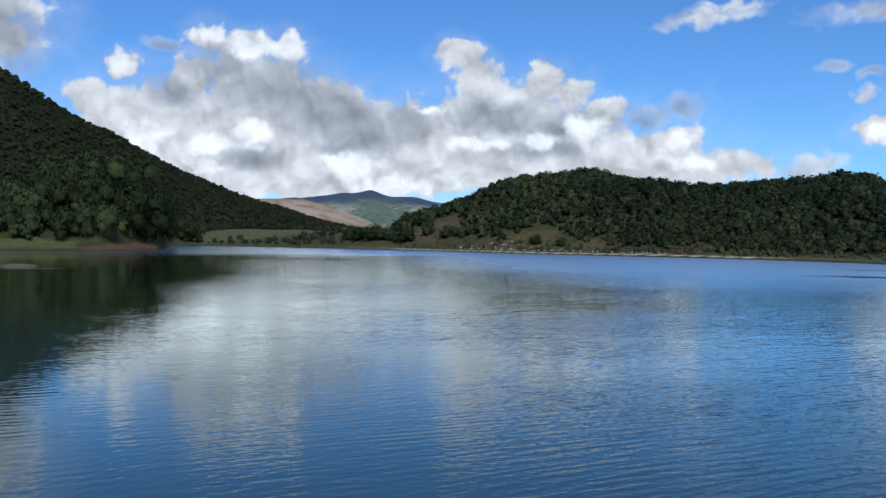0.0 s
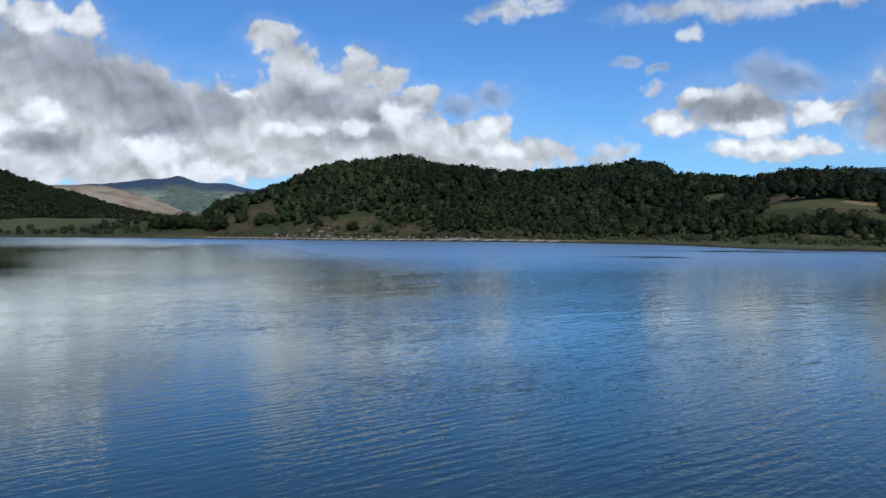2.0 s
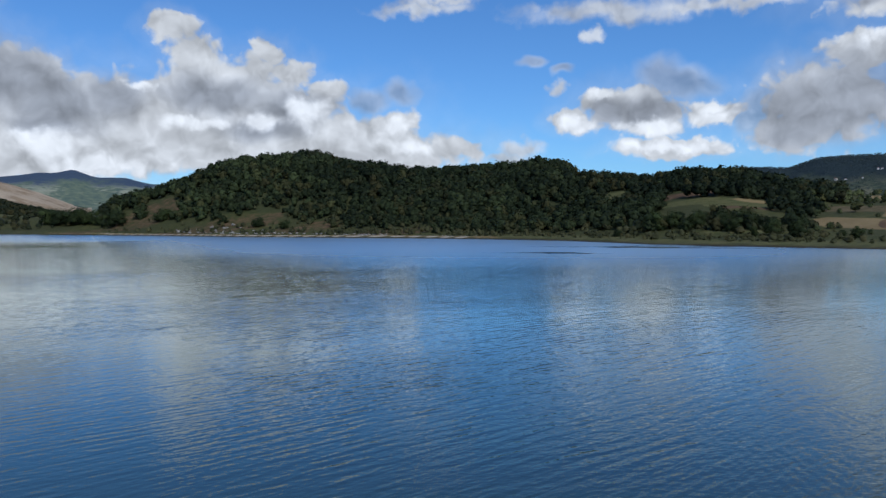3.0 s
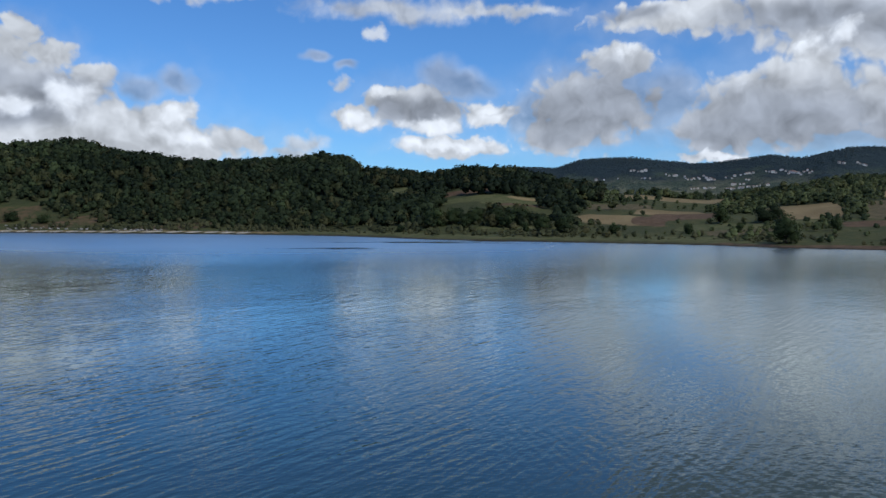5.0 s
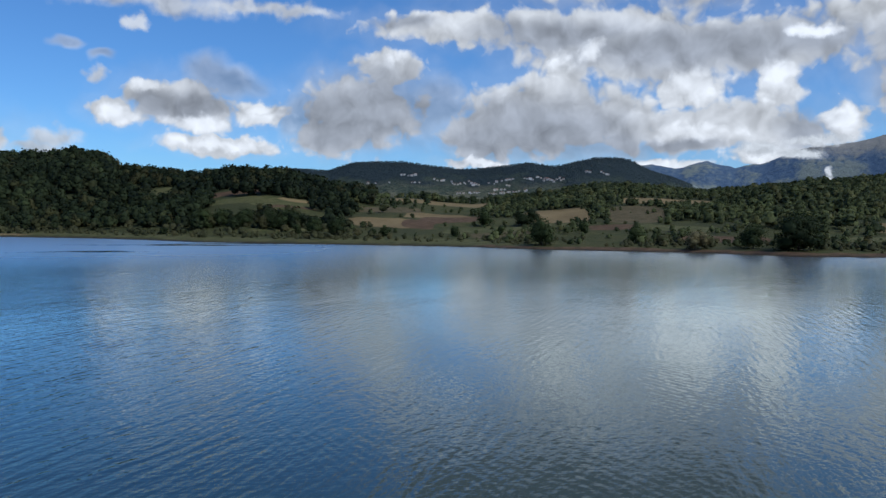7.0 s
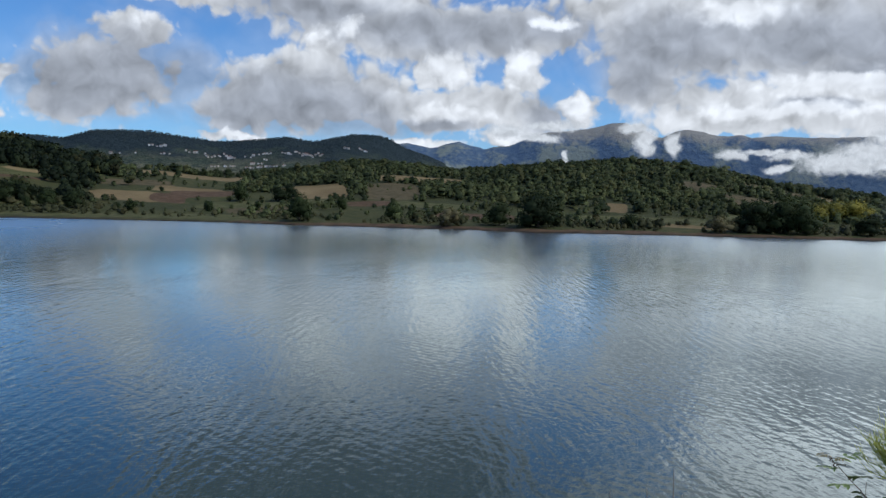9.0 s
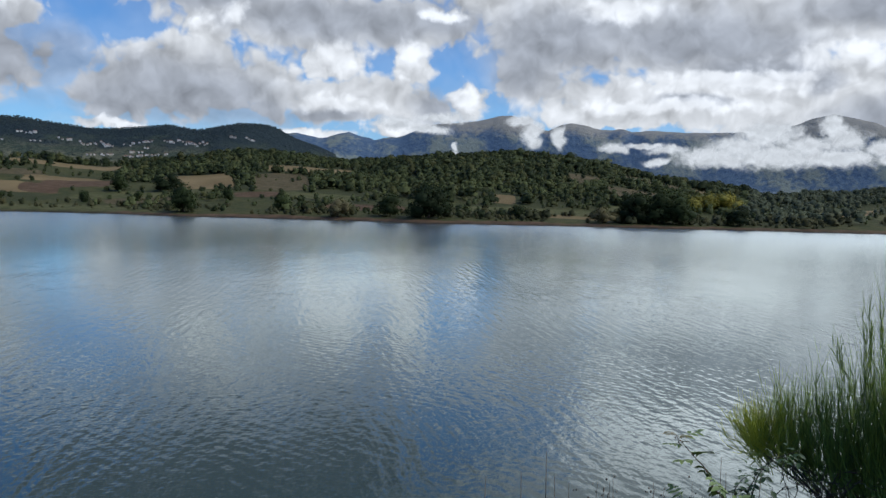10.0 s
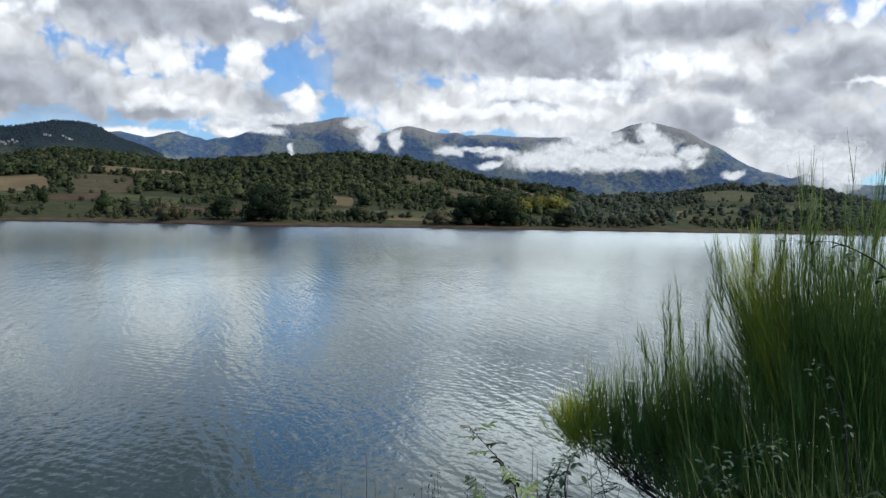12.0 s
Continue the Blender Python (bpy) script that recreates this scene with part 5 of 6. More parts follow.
def swept(P, thick, taper, sides=3):
    """Many thin round stems at once along the lines P (stem, step, xyz)."""
    n, steps = P.shape[:2]
    t = np.linspace(0, 1, steps)
    d = np.gradient(P, axis=1)
    d /= np.linalg.norm(d, axis=2)[..., None] + 1e-9
    u = np.cross(d, (0.6, 0.64, 0.31))
    u /= np.linalg.norm(u, axis=2)[..., None]
    w = np.cross(d, u)
    rad = thick[:, None] * (1 - (1 - taper) * t)[None]
    a = np.arange(sides) * 2 * np.pi / sides
    V = P[:, :, None] + rad[:, :, None, None] * (np.cos(a)[:, None] * u[:, :, None] + np.sin(a)[:, None] * w[:, :, None])
    f = []
    for i in range(steps - 1):
        for k in range(sides):
            p, q = i * sides + k, i * sides + (k + 1) % sides
            f += [[p, q, q + sides], [p, q + sides, p + sides]]
    F = np.array(f)[None] + (np.arange(n) * steps * sides)[:, None, None]
    return V.reshape(-1, 3), F.reshape(-1, 3)


def strands(starts, ways, lengths, thick, bend, gen, steps=5, taper=0.25):
    """Thin stems that start along their ways and bend upward (or droop)."""
    n = len(starts)
    t = np.linspace(0, 1, steps)
    ways = ways / np.linalg.norm(ways, axis=1)[:, None]
    side = gen.normal(size=(n, 3)) * bend * 0.35
    P = starts[:, None] + (ways[:, None] * t[None, :, None] + (np.array([0, 0, bend]) + side)[:, None] * (t ** 2)[None, :, None]) * lengths[:, None, None]
    wob = gen.normal(size=(n, steps, 3)) * 0.012 * lengths[:, None, None]
    wob[:, 0] = 0
    P = P + wob
    V, F = swept(P, thick, taper)
    return V, F, P


def part(name, verts, tris, mat, parent, tint=None, label=""):
    ob = new(name, raw_mesh(name, verts, tris, [mat], tint))
    ob.parent = parent
    if label:
        tagged(ob, label)
    return ob


def arcs(a, b, c, steps):
    """Bent lines from a by way of b to c."""
    t = np.linspace(0, 1, steps)[None, :, None]
    return a[:, None] * (1 - t) ** 2 + 2 * b[:, None] * t * (1 - t) + c[:, None] * t ** 2


def broom_clump(root, foot, tip, spread, count, seed, light=0.0, base=0.06, twig=6, arch=0.8, low=0.5):
    """A besom of green rods that sweeps from foot out and up to tip, spread metres wide there."""
    g = np.random.default_rng(seed)
    starts = foot + g.normal(0, 1, (count, 3)) * (base, base, base * 0.8)
    off = g.normal(0, 0.62, (count, 2))
    share = low + (1 - low) * g.random(count)
    ends = np.empty((count, 3))
    ends[:, :2] = foot[:2] + (tip[:2] - foot[:2]) * share[:, None] + off * spread
    lift = share * np.clip(1.06 - 0.22 * (off ** 2).sum(1), 0.4, 1.06)
    ends[:, 2] = foot[2] + (tip[2] - foot[2]) * lift
    mid = starts + (ends - starts) * np.array([arch, arch, 0.42])
    P = arcs(starts, mid, ends, 7)
    P[:, 1:] += g.normal(0, 0.0035, (count, 6, 3))
    v1, f1 = swept(P, g.uniform(0.0026, 0.0042, count), 0.3)
    # fine side rods along the upper part
    long = np.linalg.norm(ends - starts, axis=1)
    pick = np.repeat(np.arange(count), twig)
    at = g.uniform(0.18, 0.9, len(pick)) * 6
    k = np.minimum(at.astype(int), 5)
    s2 = P[pick, k] + (P[pick, k + 1] - P[pick, k]) * (at - k)[:, None]
    d2 = P[pick, k + 1] - P[pick, k]
    d2 = d2 / np.linalg.norm(d2, axis=1)[:, None] + g.normal(size=(len(pick), 3)) * 0.20
    v2, f2, _ = strands(s2, d2, g.uniform(0.06, 0.22, len(pick)) * np.clip(long[pick] / 0.5, 0.6, 1.3), g.uniform(0.0017, 0.0027, len(pick)), 0.25, g, 4, 0.35)
    V, F = joined([(v1, f1), (v2, f2)])
    tint = np.concatenate([np.repeat(np.clip(g.normal(light, 0.10, count), 0, 1), 21), np.repeat(np.clip(g.normal(light, 0.12, len(pick)), 0, 1), 12)])
    tagged(part("stem_clump", V, F, MAT_BROOM, root, tint, "rod-like stems, sunlight painted in as yellow-green" if light > 0.3 else ""), kind="stuff")


def woody_stems(root, foot, hub, seed, count=5):
    """Bare brown stems that arch from the root of the bush out to a clump."""
    g = np.random.default_rng(seed)
    for n in range(count):
        a = hub + g.normal(0, 0.07, 3)
        c = foot + g.normal(0, 0.05, 3)
        b = a * 0.5 + c * 0.5 + (g.normal(0, 0.05), g.normal(0, 0.05), g.uniform(-0.16, 0.06))
        line = arcs(a[None], b[None], c[None], 8)[0]
        line[1:-1] += g.normal(0, 0.008, (6, 3))
        thin = 1.0 if n == 0 else 0.45
        part("woody_stem", *tube(line, np.linspace(0.010, 0.005, 8) * thin, 5), MAT_WOODY, root)


broom = new("broom_shrub", None)
broom.location = (0, 0, 0)
tagged(broom, "large dark green broom shrub with rod-like stems on the bank", "shrub")
HUB = seen(107.5, -21.5, 5.3)
# foot and tip of each clump (azimuth, height angle), distance, width at the tips, stems, sunlight painted as tint
for k, (az, el, tip_az, tip_el, far, wide, count, light) in enumerate((
        (97.6, -16.3, 96.9, -13.0, 5.6, 0.15, 170, 0.75), (98.9, -16.6, 98.4, -11.8, 5.6, 0.11, 110, 0.24), (100.6, -17.6, 99.7, -11.3, 5.7, 0.11, 120, 0.02), (102.3, -18.2, 100.9, -10.6, 5.6, 0.11, 120, 0.0),
        (103.6, -18.8, 102.1, -9.8, 5.7, 0.11, 130, 0.0), (104.9, -19.0, 103.2, -7.4, 5.6, 0.10, 130, 0.04), (106.0, -19.0, 104.2, -8.0, 5.7, 0.11, 130, 0.02), (107.0, -18.6, 105.2, -8.4, 5.5, 0.11, 130, 0.02),
        (107.6, -17.5, 106.2, -8.8, 5.6, 0.11, 130, 0.0), (108.6, -16.6, 107.2, -9.4, 5.4, 0.12, 120, 0.0),
        (111.0, -13.4, 106.4, -2.6, 5.5, 0.09, 120, 0.14), (111.3, -13.8, 107.3, -1.6, 5.6, 0.12, 170, 0.50), (111.6, -14.0, 108.5, -1.3, 5.4, 0.14, 200, 0.62), (112.1, -14.0, 109.8, -1.1, 5.5, 0.16, 200, 0.42),
        (112.9, -14.0, 111.3, -1.0, 5.4, 0.18, 200, 0.12), (114.1, -14.0, 112.9, -0.9, 5.5, 0.18, 200, 0.06), (115.4, -14.2, 114.4, -0.8, 5.3, 0.18, 200, 0.04), (116.8, -14.4, 116.0, -0.5, 5.5, 0.18, 200, 0.04),
        (118.4, -14.2, 117.7, -0.3, 5.3, 0.18, 200, 0.04), (120.4, -14.2, 119.6, 0.0, 5.5, 0.2, 80, 0.04),
        (109.2, -18.8, 107.6, -9.6, 5.3, 0.18, 130, 0.0), (111.0, -18.6, 109.6, -9.0, 5.3, 0.18, 130, 0.0), (112.8, -18.4, 111.6, -8.6, 5.2, 0.18, 130, 0.0), (114.8, -18.2, 113.8, -8.2, 5.3, 0.18, 130, 0.0), (116.8, -18.0, 116.0, -8.0, 5.2, 0.18, 120, 0.0),
        (106.4, -21.5, 105.4, -16.0, 5.1, 0.16, 110, 0.0), (108.2, -21.5, 107.2, -15.0, 5.2, 0.2, 110, 0.0), (110.4, -21.5, 109.8, -14.5, 5.1, 0.2, 110, 0.0),
        (112.6, -21.5, 112.2, -13.0, 5.2, 0.2, 110, 0.0), (115.0, -21.5, 114.6, -12.5, 5.1, 0.2, 110, 0.0), (117.4, -21.5, 117.0, -12.0, 5.2, 0.2, 110, 0.0), (120.0, -21.5, 119.6, -12.0, 5.1, 0.2, 70, 0.0))):
    foot = seen(az, el, far)
    broom_clump(broom, foot, seen(tip_az, tip_el, far), wide, int(count * (0.75 if tip_az < 112.0 or el < -17 else 1.25)), 300 + k, light, arch=0.58 if el > -15 else 0.8, low=0.35 if el > -15 else 0.45)
    woody_stems(broom, foot, HUB, 380 + k, 6 if el > -18 and az < 106 else 2)
# dry twigs tangled under the overhang
g_twig = np.random.default_rng(55)
for k in range(46):
    a = seen(float(g_twig.uniform(98.6, 104.5)), float(g_twig.uniform(-19.6, -16.6)), 5.4)
    c = a + g_twig.normal(0, 0.12, 3) + (0, 0, -0.06)
    b = (a + c) / 2 + g_twig.normal(0, 0.10, 3)
    part("dry_twig", *tube(arcs(a[None], b[None], c[None], 6)[0], np.linspace(0.0032, 0.0016, 6), 4), MAT_WOODY, broom)
# long sprays that stand above the rest
for k, (az, el, tip_az, tip, far, many) in enumerate(((111.6, -5, 111.9, 5.8, 5.5, 6), (111.9, -5, 112.5, 3.9, 5.4, 3), (114.0, -5, 114.5, 4.1, 5.5, 4), (112.6, -5, 112.1, 1.6, 5.4, 7), (115.0, -5, 115.1, 2.6, 5.3, 4), (115.6, -5, 116.2, 4.6, 5.4, 7), (114.6, -5, 114.4, 1.6, 5.4, 7),
                                                      (117.6, -5, 118.0, 4.4, 5.3, 7), (119.6, -5, 120.2, 4.8, 5.4, 7), (103.5, -10, 103.1, -4.7, 5.6, 5), (104.4, -10, 103.9, -4.8, 5.6, 4), (106.1, -10, 105.8, -5.3, 5.6, 5), (102.2, -11, 101.4, -8.0, 5.6, 5), (108.6, -5, 108.8, 0.0, 5.5, 7), (110.2, -5, 110.4, 0.6, 5.5, 7), (106.8, -6, 106.2, -1.5, 5.5, 6))):
    broom_clump(broom, seen(az, el, far), seen(tip_az, tip, far), 0.035, many, 440 + k, 0.05, base=0.025, twig=9)


# ---- leaves
def leaflet(length, width, fold=0.25):
    """One pointed, folded leaf blade along x, with a toothed outline."""
    xs = [0.0, 0.16, 0.34, 0.52, 0.7, 0.86, 1.0]
    ws = [0.0, 0.72, 1.0, 0.92, 0.7, 0.38, 0.0]
    V, F = [], []
    for k, (x, w) in enumerate(zip(xs, ws)):
        dip = -0.10 * x * x
        jag = 1.0 if k % 2 else 0.88
        V += [(x * length, 0, dip * length), (x * length, w * jag * width / 2, (dip + fold * w * width / length / 2) * length), (x * length, -w * jag * width / 2, (dip + fold * w * width / length / 2) * length)]
    for k in range(6):
        a, b = k * 3, k * 3 + 3
        F += [[a, b, b + 1], [a, b + 1, a + 1], [a, a + 2, b + 2], [a, b + 2, b]]
    return np.array(V), np.array(F)


def compound(g, size, pairs, mat, name):
    """A leaf of several leaflets along a stalk."""
    pieces = [tube([(0, 0, 0), (size * 0.5, 0, -0.01 * size), (size, 0, -0.04 * size)], [0.0012, 0.001, 0.0006], 4)]
    for k in range(pairs):
        x = size * (0.35 + 0.55 * k / max(pairs - 1, 1))
        for s in (-1, 1):
            v, f = leaflet(size * g.uniform(0.36, 0.46), size * g.uniform(0.17, 0.23))
            a = s * radians(g.uniform(48, 66))
            c, q = math.cos(a), math.sin(a)
            droop = g.uniform(-0.35, 0.05)
            v = np.stack([v[:, 0] * c - v[:, 1] * q + x, v[:, 0] * q + v[:, 1] * c, v[:, 2] + v[:, 0] * droop], 1)
            pieces.append((v, f))
    v, f = leaflet(size * 0.48, size * 0.25)
    pieces.append((v + (size * 0.98, 0, -0.04 * size), f))
    V, F = joined(pieces)
    return raw_mesh(name, V, F, [mat], np.full(len(V), 0.0))


g_leaf = np.random.default_rng(77)
ROSE_LEAVES = [compound(g_leaf, 0.075, 3, MAT_BRAMBLE, "leaf") for k in range(4)]
TAN_LEAVES = [compound(g_leaf, 0.075, 3, MAT_TAN_LEAF, "leaf") for k in range(3)]
BROAD_LEAVES = [compound(g_leaf, 0.10, 1, MAT_PALE_LEAF, "leaf") for k in range(3)]
DARK_LEAVES = [compound(g_leaf, 0.09, 1, MAT_DARK_LEAF, "leaf") for k in range(4)]


def shoot(name, label, line, thick, leaves, count, mat, seed, size=1.0, first=0.1):
    """An arching stem with leaves along it; line is a few points in the air."""
    g = np.random.default_rng(seed)
    P = np.array(line)
    t = np.linspace(0, 1, 14)
    k = np.linspace(0, 1, len(P))
    C = np.stack([np.interp(t, k, P[:, c]) for c in range(3)], 1)
    C[1:-1] = (C[:-2] + 2 * C[1:-1] + C[2:]) / 4
    C += g.normal(0, 0.003, C.shape)
    root = new(name, None)
    root.location = C[0]
    tagged(root, label, "plant")
    part("stem", *(lambda v, f: (v - C[0], f))(*tube(C, thick * (1.15 - t), 5)), mat, root)
    for n in range(count):
        s = first + (0.98 - first) * n / max(count - 1, 1)
        at = np.array([np.interp(s, t, C[:, c]) for c in range(3)]) - C[0]
        ob = new("leaf", leaves[n % len(leaves)])
        ob.parent = root
        ob.matrix_local = pose(*at, g.uniform(-25, 25), g.uniform(-15, 35), (n % 2) * 180 + g.uniform(-60, 60)) @ Matrix.Scale(size * g.uniform(0.75, 1.15) * (1.1 - 0.35 * s), 4)
    return root


# a bramble shoot close by, its tip over the water, and its lower neighbours
shoot("rose_shoot", "arching wild rose shoot with small green leaves", [seen(94.6, -28, 1.75), seen(93.6, -20.6, 1.74), seen(91.9, -17.8, 1.72), seen(89.7, -15.9, 1.72)], 0.0028, ROSE_LEAVES, 9, MAT_REDSTEM, 401, 0.88, 0.42)
shoot("rose_shoot", "short leafy wild rose shoot with green leaves", [seen(92.6, -28, 1.72), seen(91.4, -21.4, 1.7), seen(90.2, -19.6, 1.7)], 0.0022, ROSE_LEAVES, 6, MAT_REDSTEM, 402, 0.85, 0.6)
shoot("rose_shoot", "short leafy wild rose shoot with green leaves", [seen(93.4, -28, 1.82), seen(93.0, -21.8, 1.8), seen(92.5, -20.0, 1.8)], 0.0022, ROSE_LEAVES, 5, MAT_REDSTEM, 412, 0.6, 0.6)
shoot("rose_shoot", "short wild rose shoot with yellowing leaves", [seen(95.5, -28, 1.9), seen(95.1, -21.5, 1.88), seen(94.7, -19.5, 1.86)], 0.0022, TAN_LEAVES, 6, MAT_REDSTEM, 403, 0.6, 0.55)
shoot("bramble", "dark bramble cane rising out over the water", [seen(94.9, -27, 3.0), seen(95.4, -20.6, 3.0), seen(96.2, -18.2, 3.0), seen(97.0, -16.8, 3.05)], 0.004, DARK_LEAVES, 15, MAT_WOODY, 408, 0.62, 0.45)
shoot("bramble", "dark bramble cane with broad leaves under the broom", [seen(97.5, -24, 4.2), seen(96.6, -19.4, 4.2), seen(97.2, -17.0, 4.2), seen(99.6, -15.7, 4.25)], 0.006, DARK_LEAVES, 16, MAT_WOODY, 404, 1.35, 0.3)
shoot("bramble", "dark bramble cane with broad leaves under the broom", [seen(95.8, -25, 4.0), seen(95.4, -20.5, 4.0), seen(95.6, -18.4, 4.05), seen(97.0, -17.4, 4.1)], 0.005, DARK_LEAVES, 13, MAT_WOODY, 405, 1.1, 0.35)
shoot("bramble", "dark bramble cane among broom stems", [seen(104, -25, 3.9), seen(106.0, -18.4, 3.9), seen(108.0, -16.3, 3.9), seen(109.5, -15.6, 3.9)], 0.005, DARK_LEAVES, 12, MAT_WOODY, 406, 1.1, 0.4)
shoot("bramble", "dark leafy cane leaning across the broom tops", [seen(118.5, -8, 4.2), seen(116.5, -3.2, 4.2), seen(113.6, -1.8, 4.2), seen(110.4, -2.0, 4.2)], 0.005, DARK_LEAVES, 9, MAT_WOODY, 407, 1.2, 0.3)

# leafy canes that thread through the foot of the broom
for k, (az, el, way, pale, size) in enumerate(((110.6, -15.0, 1.0, True, 0.9), (113.5, -9.6, 1.0, True, 0.8), (116.2, -16.8, -1.0, False, 1.3), (114.4, -12.4, 1.0, False, 0.8), (107.2, -17.6, -1.0, False, 0.8))):
    shoot("bramble", "pale green bramble cane among broom stems" if pale else "dark bramble cane with broad leaves among broom stems", [seen(az + way * 2.0, -24, 4.1), seen(az + way * 1.2, el - 3.0, 4.1), seen(az, el, 4.05), seen(az - way * 1.4, el - 0.4, 4.0)],
          0.004, BROAD_LEAVES if pale else DARK_LEAVES, 6, MAT_WOODY, 420 + k, size, 0.5)


shoot("rose_shoot", "reddish young tip of a wild rose shoot", [seen(90.2, -16.4, 1.72), seen(89.9, -16.1, 1.72), seen(89.6, -15.7, 1.72)], 0.0014, TAN_LEAVES, 4, MAT_REDSTEM, 415, 0.42, 0.3)

# long grass on the bank, dry stalks
g_tuft = np.random.default_rng(9)
pieces, tints = [], []
for k in range(44):
    az, far = float(g_tuft.uniform(101, 123)), float(g_tuft.uniform(3.4, 5.0))
    tip = float(g_tuft.uniform(-20.0, -13.0)) + (az - 101) * 0.24
    x, y = place(az, far)
    z = float(terrain(az, far))
    count = 46
    starts = np.concatenate([g_tuft.normal(0, 0.12, (count, 2)), np.full((count, 1), -0.05)], 1) + (x, y, z)
    ways = np.concatenate([g_tuft.normal(0, 0.36, (count, 2)), np.ones((count, 1))], 1)
    v, f, _ = strands(starts, ways, max(0.25, 7 + far * math.tan(radians(tip)) - z) * g_tuft.uniform(0.45, 1.05, count), np.full(count, 0.0024), -0.25, g_tuft, 6, 0.12)
    pieces.append((v, f))
    tints.append(np.repeat(np.clip(g_tuft.normal(float(g_tuft.choice([0.05, 0.15, 0.35])), 0.25, count), 0, 1), 18))
# a few long pale blades arch up through the broom
for k in range(22):
    az = float(g_tuft.uniform(104.5, 116))
    a, c = seen(az + float(g_tuft.uniform(0.4, 2.4)), -23, 4.3), seen(az - float(g_tuft.uniform(-1.2, 2.2)), float(-8.5 - 8.5 * g_tuft.random() ** 0.5), 4.3)
    P = arcs(a[None], (a * 0.45 + c * 0.55 + (0.03, 0, 0.10))[None], c[None], 6)
    pieces.append(swept(P, np.array([float(g_tuft.uniform(0.0028, 0.0046))]), 0.25))
    tints.append(np.full(18, float(g_tuft.uniform(0.1, 0.6))))
V, F = joined(pieces)
tagged(new("bank_grass", raw_mesh("bank_grass", V, F, [MAT_GRASS], np.concatenate(tints))), "long green and tan grass on the bank", "grass", kind="stuff")


def stalk(az, el0, el1, far, seed, pods):
    """A dry weed stalk with small seed heads."""
    g = np.random.default_rng(seed)
    a, b = seen(az, el0, far), seen(az + g.uniform(-0.25, 0.25), el1, far)
    root = new("dry_weed", None)
    root.location = a
    tagged(root, "thin dry brown weed stalk with small seed heads", "plant", "dry weeds on the bank")
    line = np.array([(0, 0, 0), (b - a) * 0.5 + g.normal(0, 0.006, 3), (b - a)])
    part("stalk", *tube(line, [0.0025, 0.0020, 0.0010], 4), MAT_DRY, root)
    for n in range(pods):
        v, f = ball(1)
        t = g.uniform(0.55, 1.0)
        v = v * g.uniform(0.003, 0.0065) * (1, 1, 1.4) + (b - a) * t + g.normal(0, 0.022, 3)
        part("seed_head", v, f, MAT_DRY, root)


g_weed = np.random.default_rng(12)
for k in range(26):
    stalk(float(g_weed.uniform(84.5, 97.0)), -24, float(g_weed.uniform(-20.6, -18.6)), 4.6, 600 + k, int(g_weed.integers(3, 8)))
for k, (az, el) in enumerate(((94.3, -16.9), (94.9, -17.8), (82.3, -17.6), (83.2, -19.2), (98.4, -17.5), (96.9, -17.2), (80.6, -19.0), (78.0, -19.4))):
    stalk(az, -24, el, 3.4, 640 + k, 0)

# ---------------------------------------------------------------- cloud lying on the high mountains
LOW_CLOUD = [(91.5, 3.6, 1.6, 0.4), (89.9, 3.9, 1.8, 0.2), (87.7, 3.7, 1.1, 0.4), (90.6, 2.7, 1.0, 0.3), (94.3, 3.1, 2.8, 0.8), (97.9, 3.2, 3.5, 0.9), (101.7, 3.1, 3.2, 0.7), (104.3, 3.7, 1.2, 0.5), (104.7, 3.0, 0.7, 0.4), (101.6, 5.0, 0.8, 1.0),
             (102.2, 4.3, 1.4, 0.8), (97.8, 4.7, 2.3, 1.0), (95.9, 3.9, 2.4, 0.7), (100.2, 3.9, 1.9, 0.7), (107.1, 2.3, 0.8, 0.3), (110.7, 3.9, 2.0, 1.6), (113.3, 3.1, 2.3, 1.8), (108.2, 4.8, 1.8, 1.0), (76.6, 3.5, 0.3, 0.4), (76.5, 3.0, 0.4, 0.2),
             (82.1, 4.7, 0.8, 1.1), (82.2, 4.1, 0.6, 0.6), (83.9, 4.3, 0.5, 0.8), (74.6, 4.7, 2.0, 0.4), (72.6, 5.1, 1.8, 0.6), (75.8, 5.6, 2.2, 0.4), (81.3, 5.4, 1.2, 0.5)]


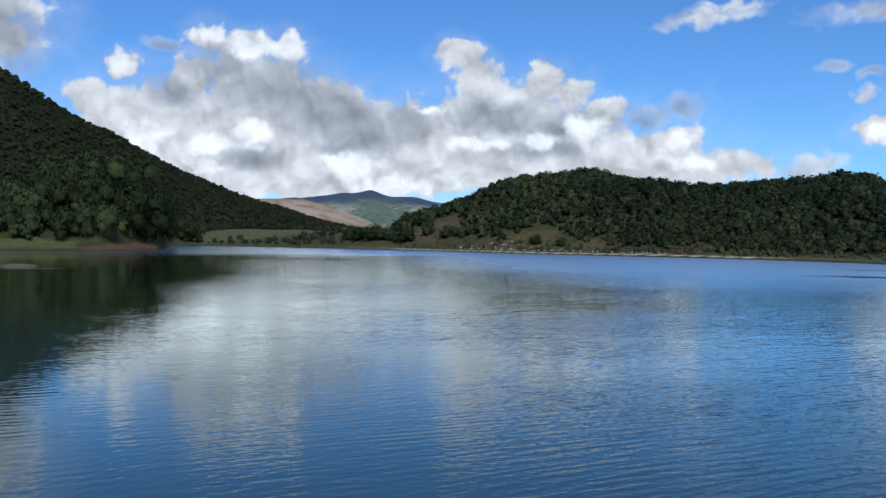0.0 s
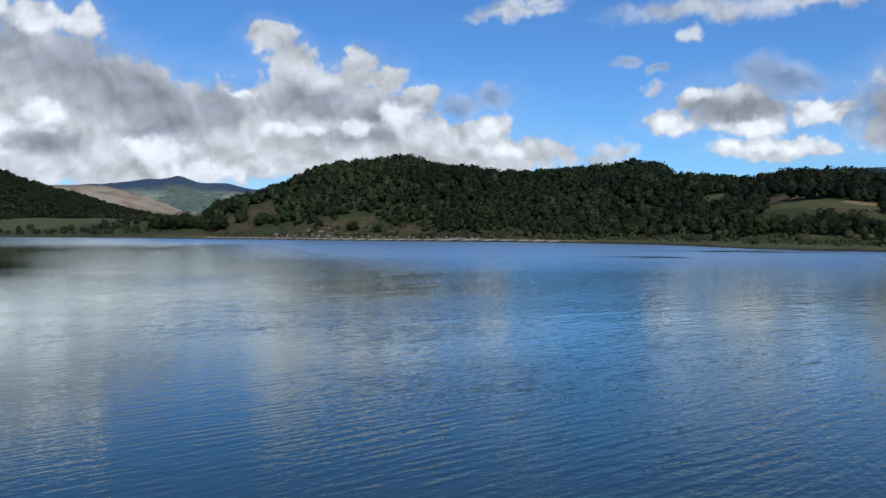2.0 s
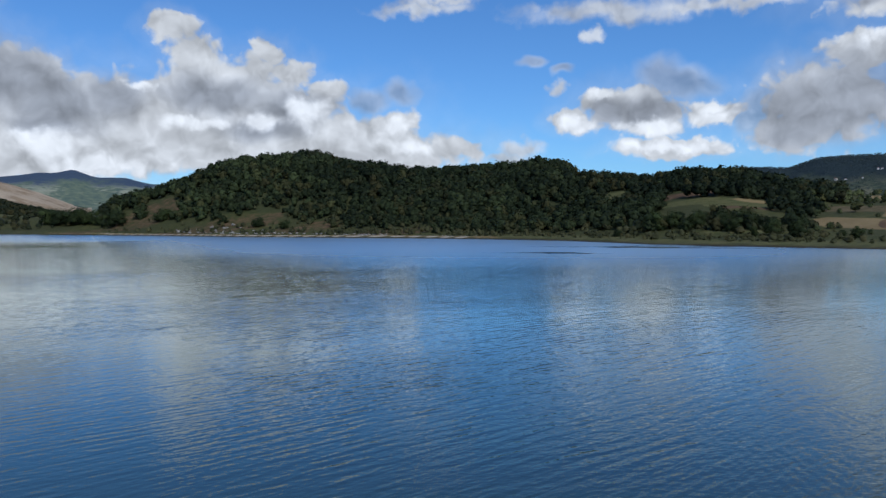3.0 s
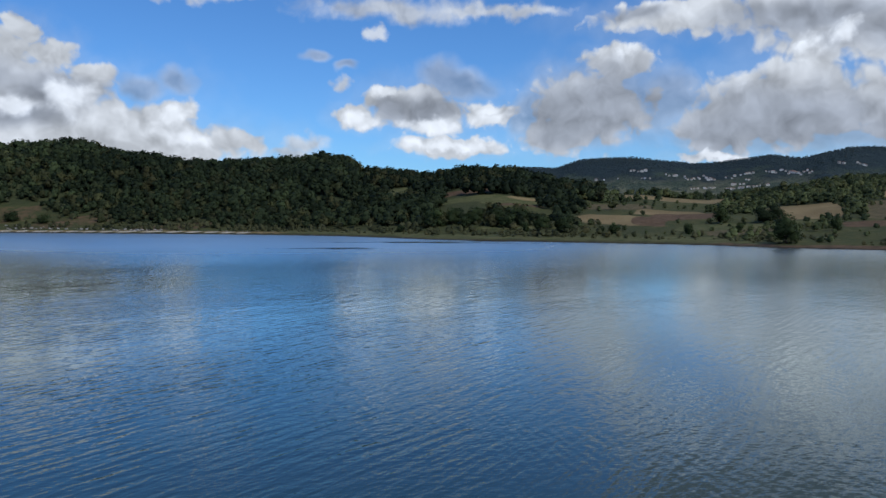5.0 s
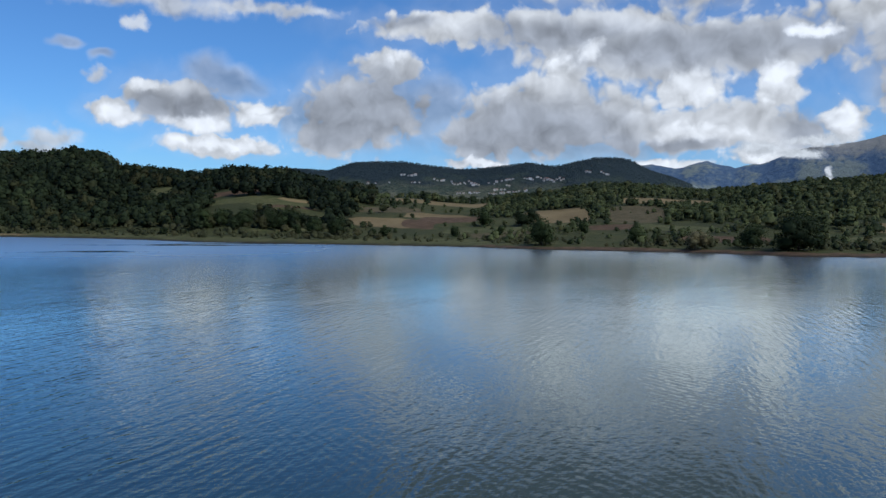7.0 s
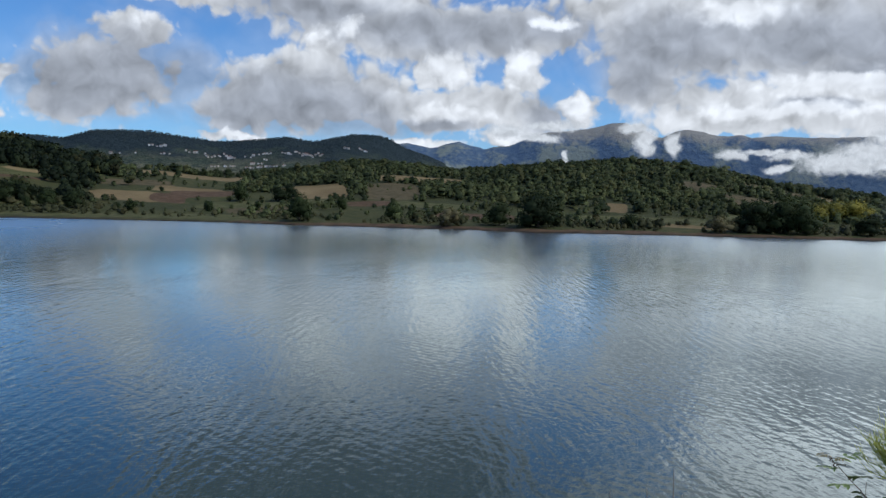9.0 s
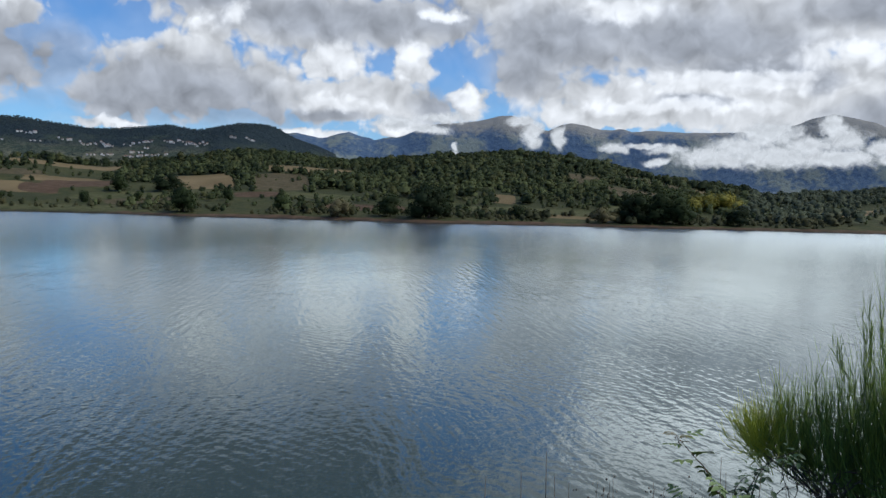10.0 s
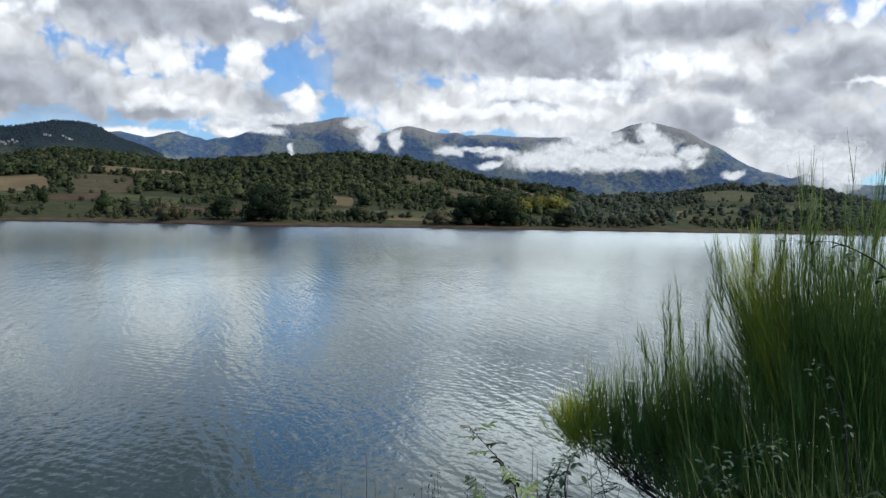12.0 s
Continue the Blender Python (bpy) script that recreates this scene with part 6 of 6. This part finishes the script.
def low_cloud_material():
    m, g, out = material("low_cloud")
    m.node_tree.nodes.remove(out)
    here = g.node("ShaderNodeNewGeometry").outputs["Position"]
    split = g.node("ShaderNodeSeparateXYZ")
    g.feed(split.inputs[0], here)
    az = g.math("DEGREES", g.math("ARCTAN2", split.outputs[0], split.outputs[1]))
    el = g.math("MULTIPLY", g.math("SUBTRACT", split.outputs[2], 7.0), 180 / math.pi / 3500.0)
    at = g.node("ShaderNodeCombineXYZ")
    g.feed(at.inputs[0], az)
    g.feed(at.inputs[1], el)
    at = at.outputs[0]
    push = g.vec("SUBTRACT", g.noise(at, 0.8, 6.0, 0.55, color=True), (0.5, 0.5, 0.5))
    puffed = g.vec("ADD", at, g.vec("MULTIPLY", push, (1.5, 1.0, 0.0)))
    acc = None
    for a, e, w, h in LOW_CLOUD:
        d = g.vec("LENGTH", g.vec("MULTIPLY_ADD", puffed, (1 / w, 1 / h, 0.0), (-a / w, -e / h, 0.0)))
        acc = d if acc is None else g.math("SMOOTH_MIN", acc, d, 0.3)
    frill = g.math("SUBTRACT", g.noise(puffed, 1.6, 7.0, 0.65), 0.5)
    cover = g.ramp(g.math("ADD", acc, g.math("MULTIPLY", frill, 1.3)), 1.22, 0.45)
    relief = g.math("SUBTRACT", g.noise(puffed, 1.1, 6.0, 0.6), g.noise(g.vec("ADD", puffed, (-0.1, 0.28, 0.0)), 1.1, 6.0, 0.6))
    glow = g.node("ShaderNodeEmission")
    glow.inputs[0].default_value = rgb(0.95, 0.975, 1.0)
    g.feed(glow.inputs[1], g.math("MULTIPLY_ADD", relief, 0.55, 0.64))
    clear = g.node("ShaderNodeBsdfTransparent")
    mix = g.node("ShaderNodeMixShader")
    g.feed(mix.inputs[0], cover)
    g.feed(mix.inputs[1], clear.outputs[0])
    g.feed(mix.inputs[2], glow.outputs[0])
    g.feed(m.node_tree.nodes["Material Output"].inputs["Surface"], mix.outputs[0])
    return m


CA, CZ = np.meshgrid(np.linspace(66, 124, 90), np.linspace(40, 480, 12))
bulge = 3500 + 60 * np.sin(np.radians(CA * 9)) * np.sin(CZ / 90.0)
CX, CY = place(CA, bulge)
tagged(new("backdrop_clouds", grid_mesh("backdrop_clouds", CX, CY, CZ, False, [low_cloud_material()])), "white low cloud hanging on the mountainsides", "cloud", kind="structure")

# ---------------------------------------------------------------- mud bars and stones at the water
MAT_MUD = plain_material("wet_mud", rgb(0.10, 0.085, 0.055), 0.75, 1.2)
MAT_STONE = plain_material("pale_stone", rgb(0.30, 0.275, 0.235), 0.9, 1.5)


def mud_bar(az0, r0, az1, r1, width, tall, seed, label):
    """A long low hump that just clears the water."""
    t = np.linspace(0, 1, 60)
    az, r = az0 + (az1 - az0) * t, r0 + (r1 - r0) * t
    x, y = place(az, r)
    d = np.stack([np.gradient(x), np.gradient(y)], 1)
    d /= np.linalg.norm(d, axis=1)[:, None]
    s = np.linspace(-1, 1, 11)
    w = width * np.sin(np.pi * t) ** 0.6 * (0.75 + 0.5 * waves(x, y, 9, seed, 3))
    X = x[None] - d[:, 1][None] * s[:, None] * w[None]
    Y = y[None] + d[:, 0][None] * s[:, None] * w[None]
    Z = -0.12 + (tall + 0.12) * (1 - s[:, None] ** 2) * (np.sin(np.pi * t)[None] ** 0.5) * (0.8 + 0.5 * waves(X, Y, 3, seed + 1, 3))
    return tagged(new("mud_bar", grid_mesh("mud_bar", X, Y, Z, False, [MAT_MUD])), label, "mud bar", kind="structure")


mud_bar(-31.0, 186, -23.4, 176, 2.6, 0.10, 5, "low brown mud bar just above the water")
mud_bar(-29.0, 196, -26.6, 193, 2.2, 0.55, 6, "small dark mud hump in the shallows")

STONES = []
for k in range(5):
    g = np.random.default_rng(800 + k)
    v, f = ball(2)
    v = v * (0.75 + 0.4 * g.random((len(v), 1))) * (1.0, 0.8, 0.55)
    STONES.append(raw_mesh("stone", v, f, [MAT_STONE]))
g_stone = np.random.default_rng(31)
for a0, a1, d0, d1, count, big in ((1.2, 3.2, 14, 30, 16, 1.2), (3.4, 5.6, 12, 40, 26, 1.3), (5.6, 8.5, 10, 30, 20, 1.0), (8.5, 12.5, 12, 22, 22, 1.0), (12.5, 15.5, 7, 16, 24, 1.0), (16, 23, 5, 9, 14, 0.5)):
    for k in range(count):
        az = float(g_stone.uniform(a0, a1))
        r = float(shore_at(az)) + float(g_stone.uniform(d0, d1))
        size = big * float(g_stone.uniform(0.3, 1.0))
        x, y = place(az, r)
        ob = new("stone", STONES[k % 5])
        ob.matrix_world = pose(x, y, float(terrain(az, r)) + 0.1 * size, g_stone.uniform(-20, 20), g_stone.uniform(-20, 20), g_stone.uniform(0, 360)) @ Matrix.Scale(size, 4)
        tagged(ob, "pale limestone boulder on the bare slope", "stone", "boulders on the slope")
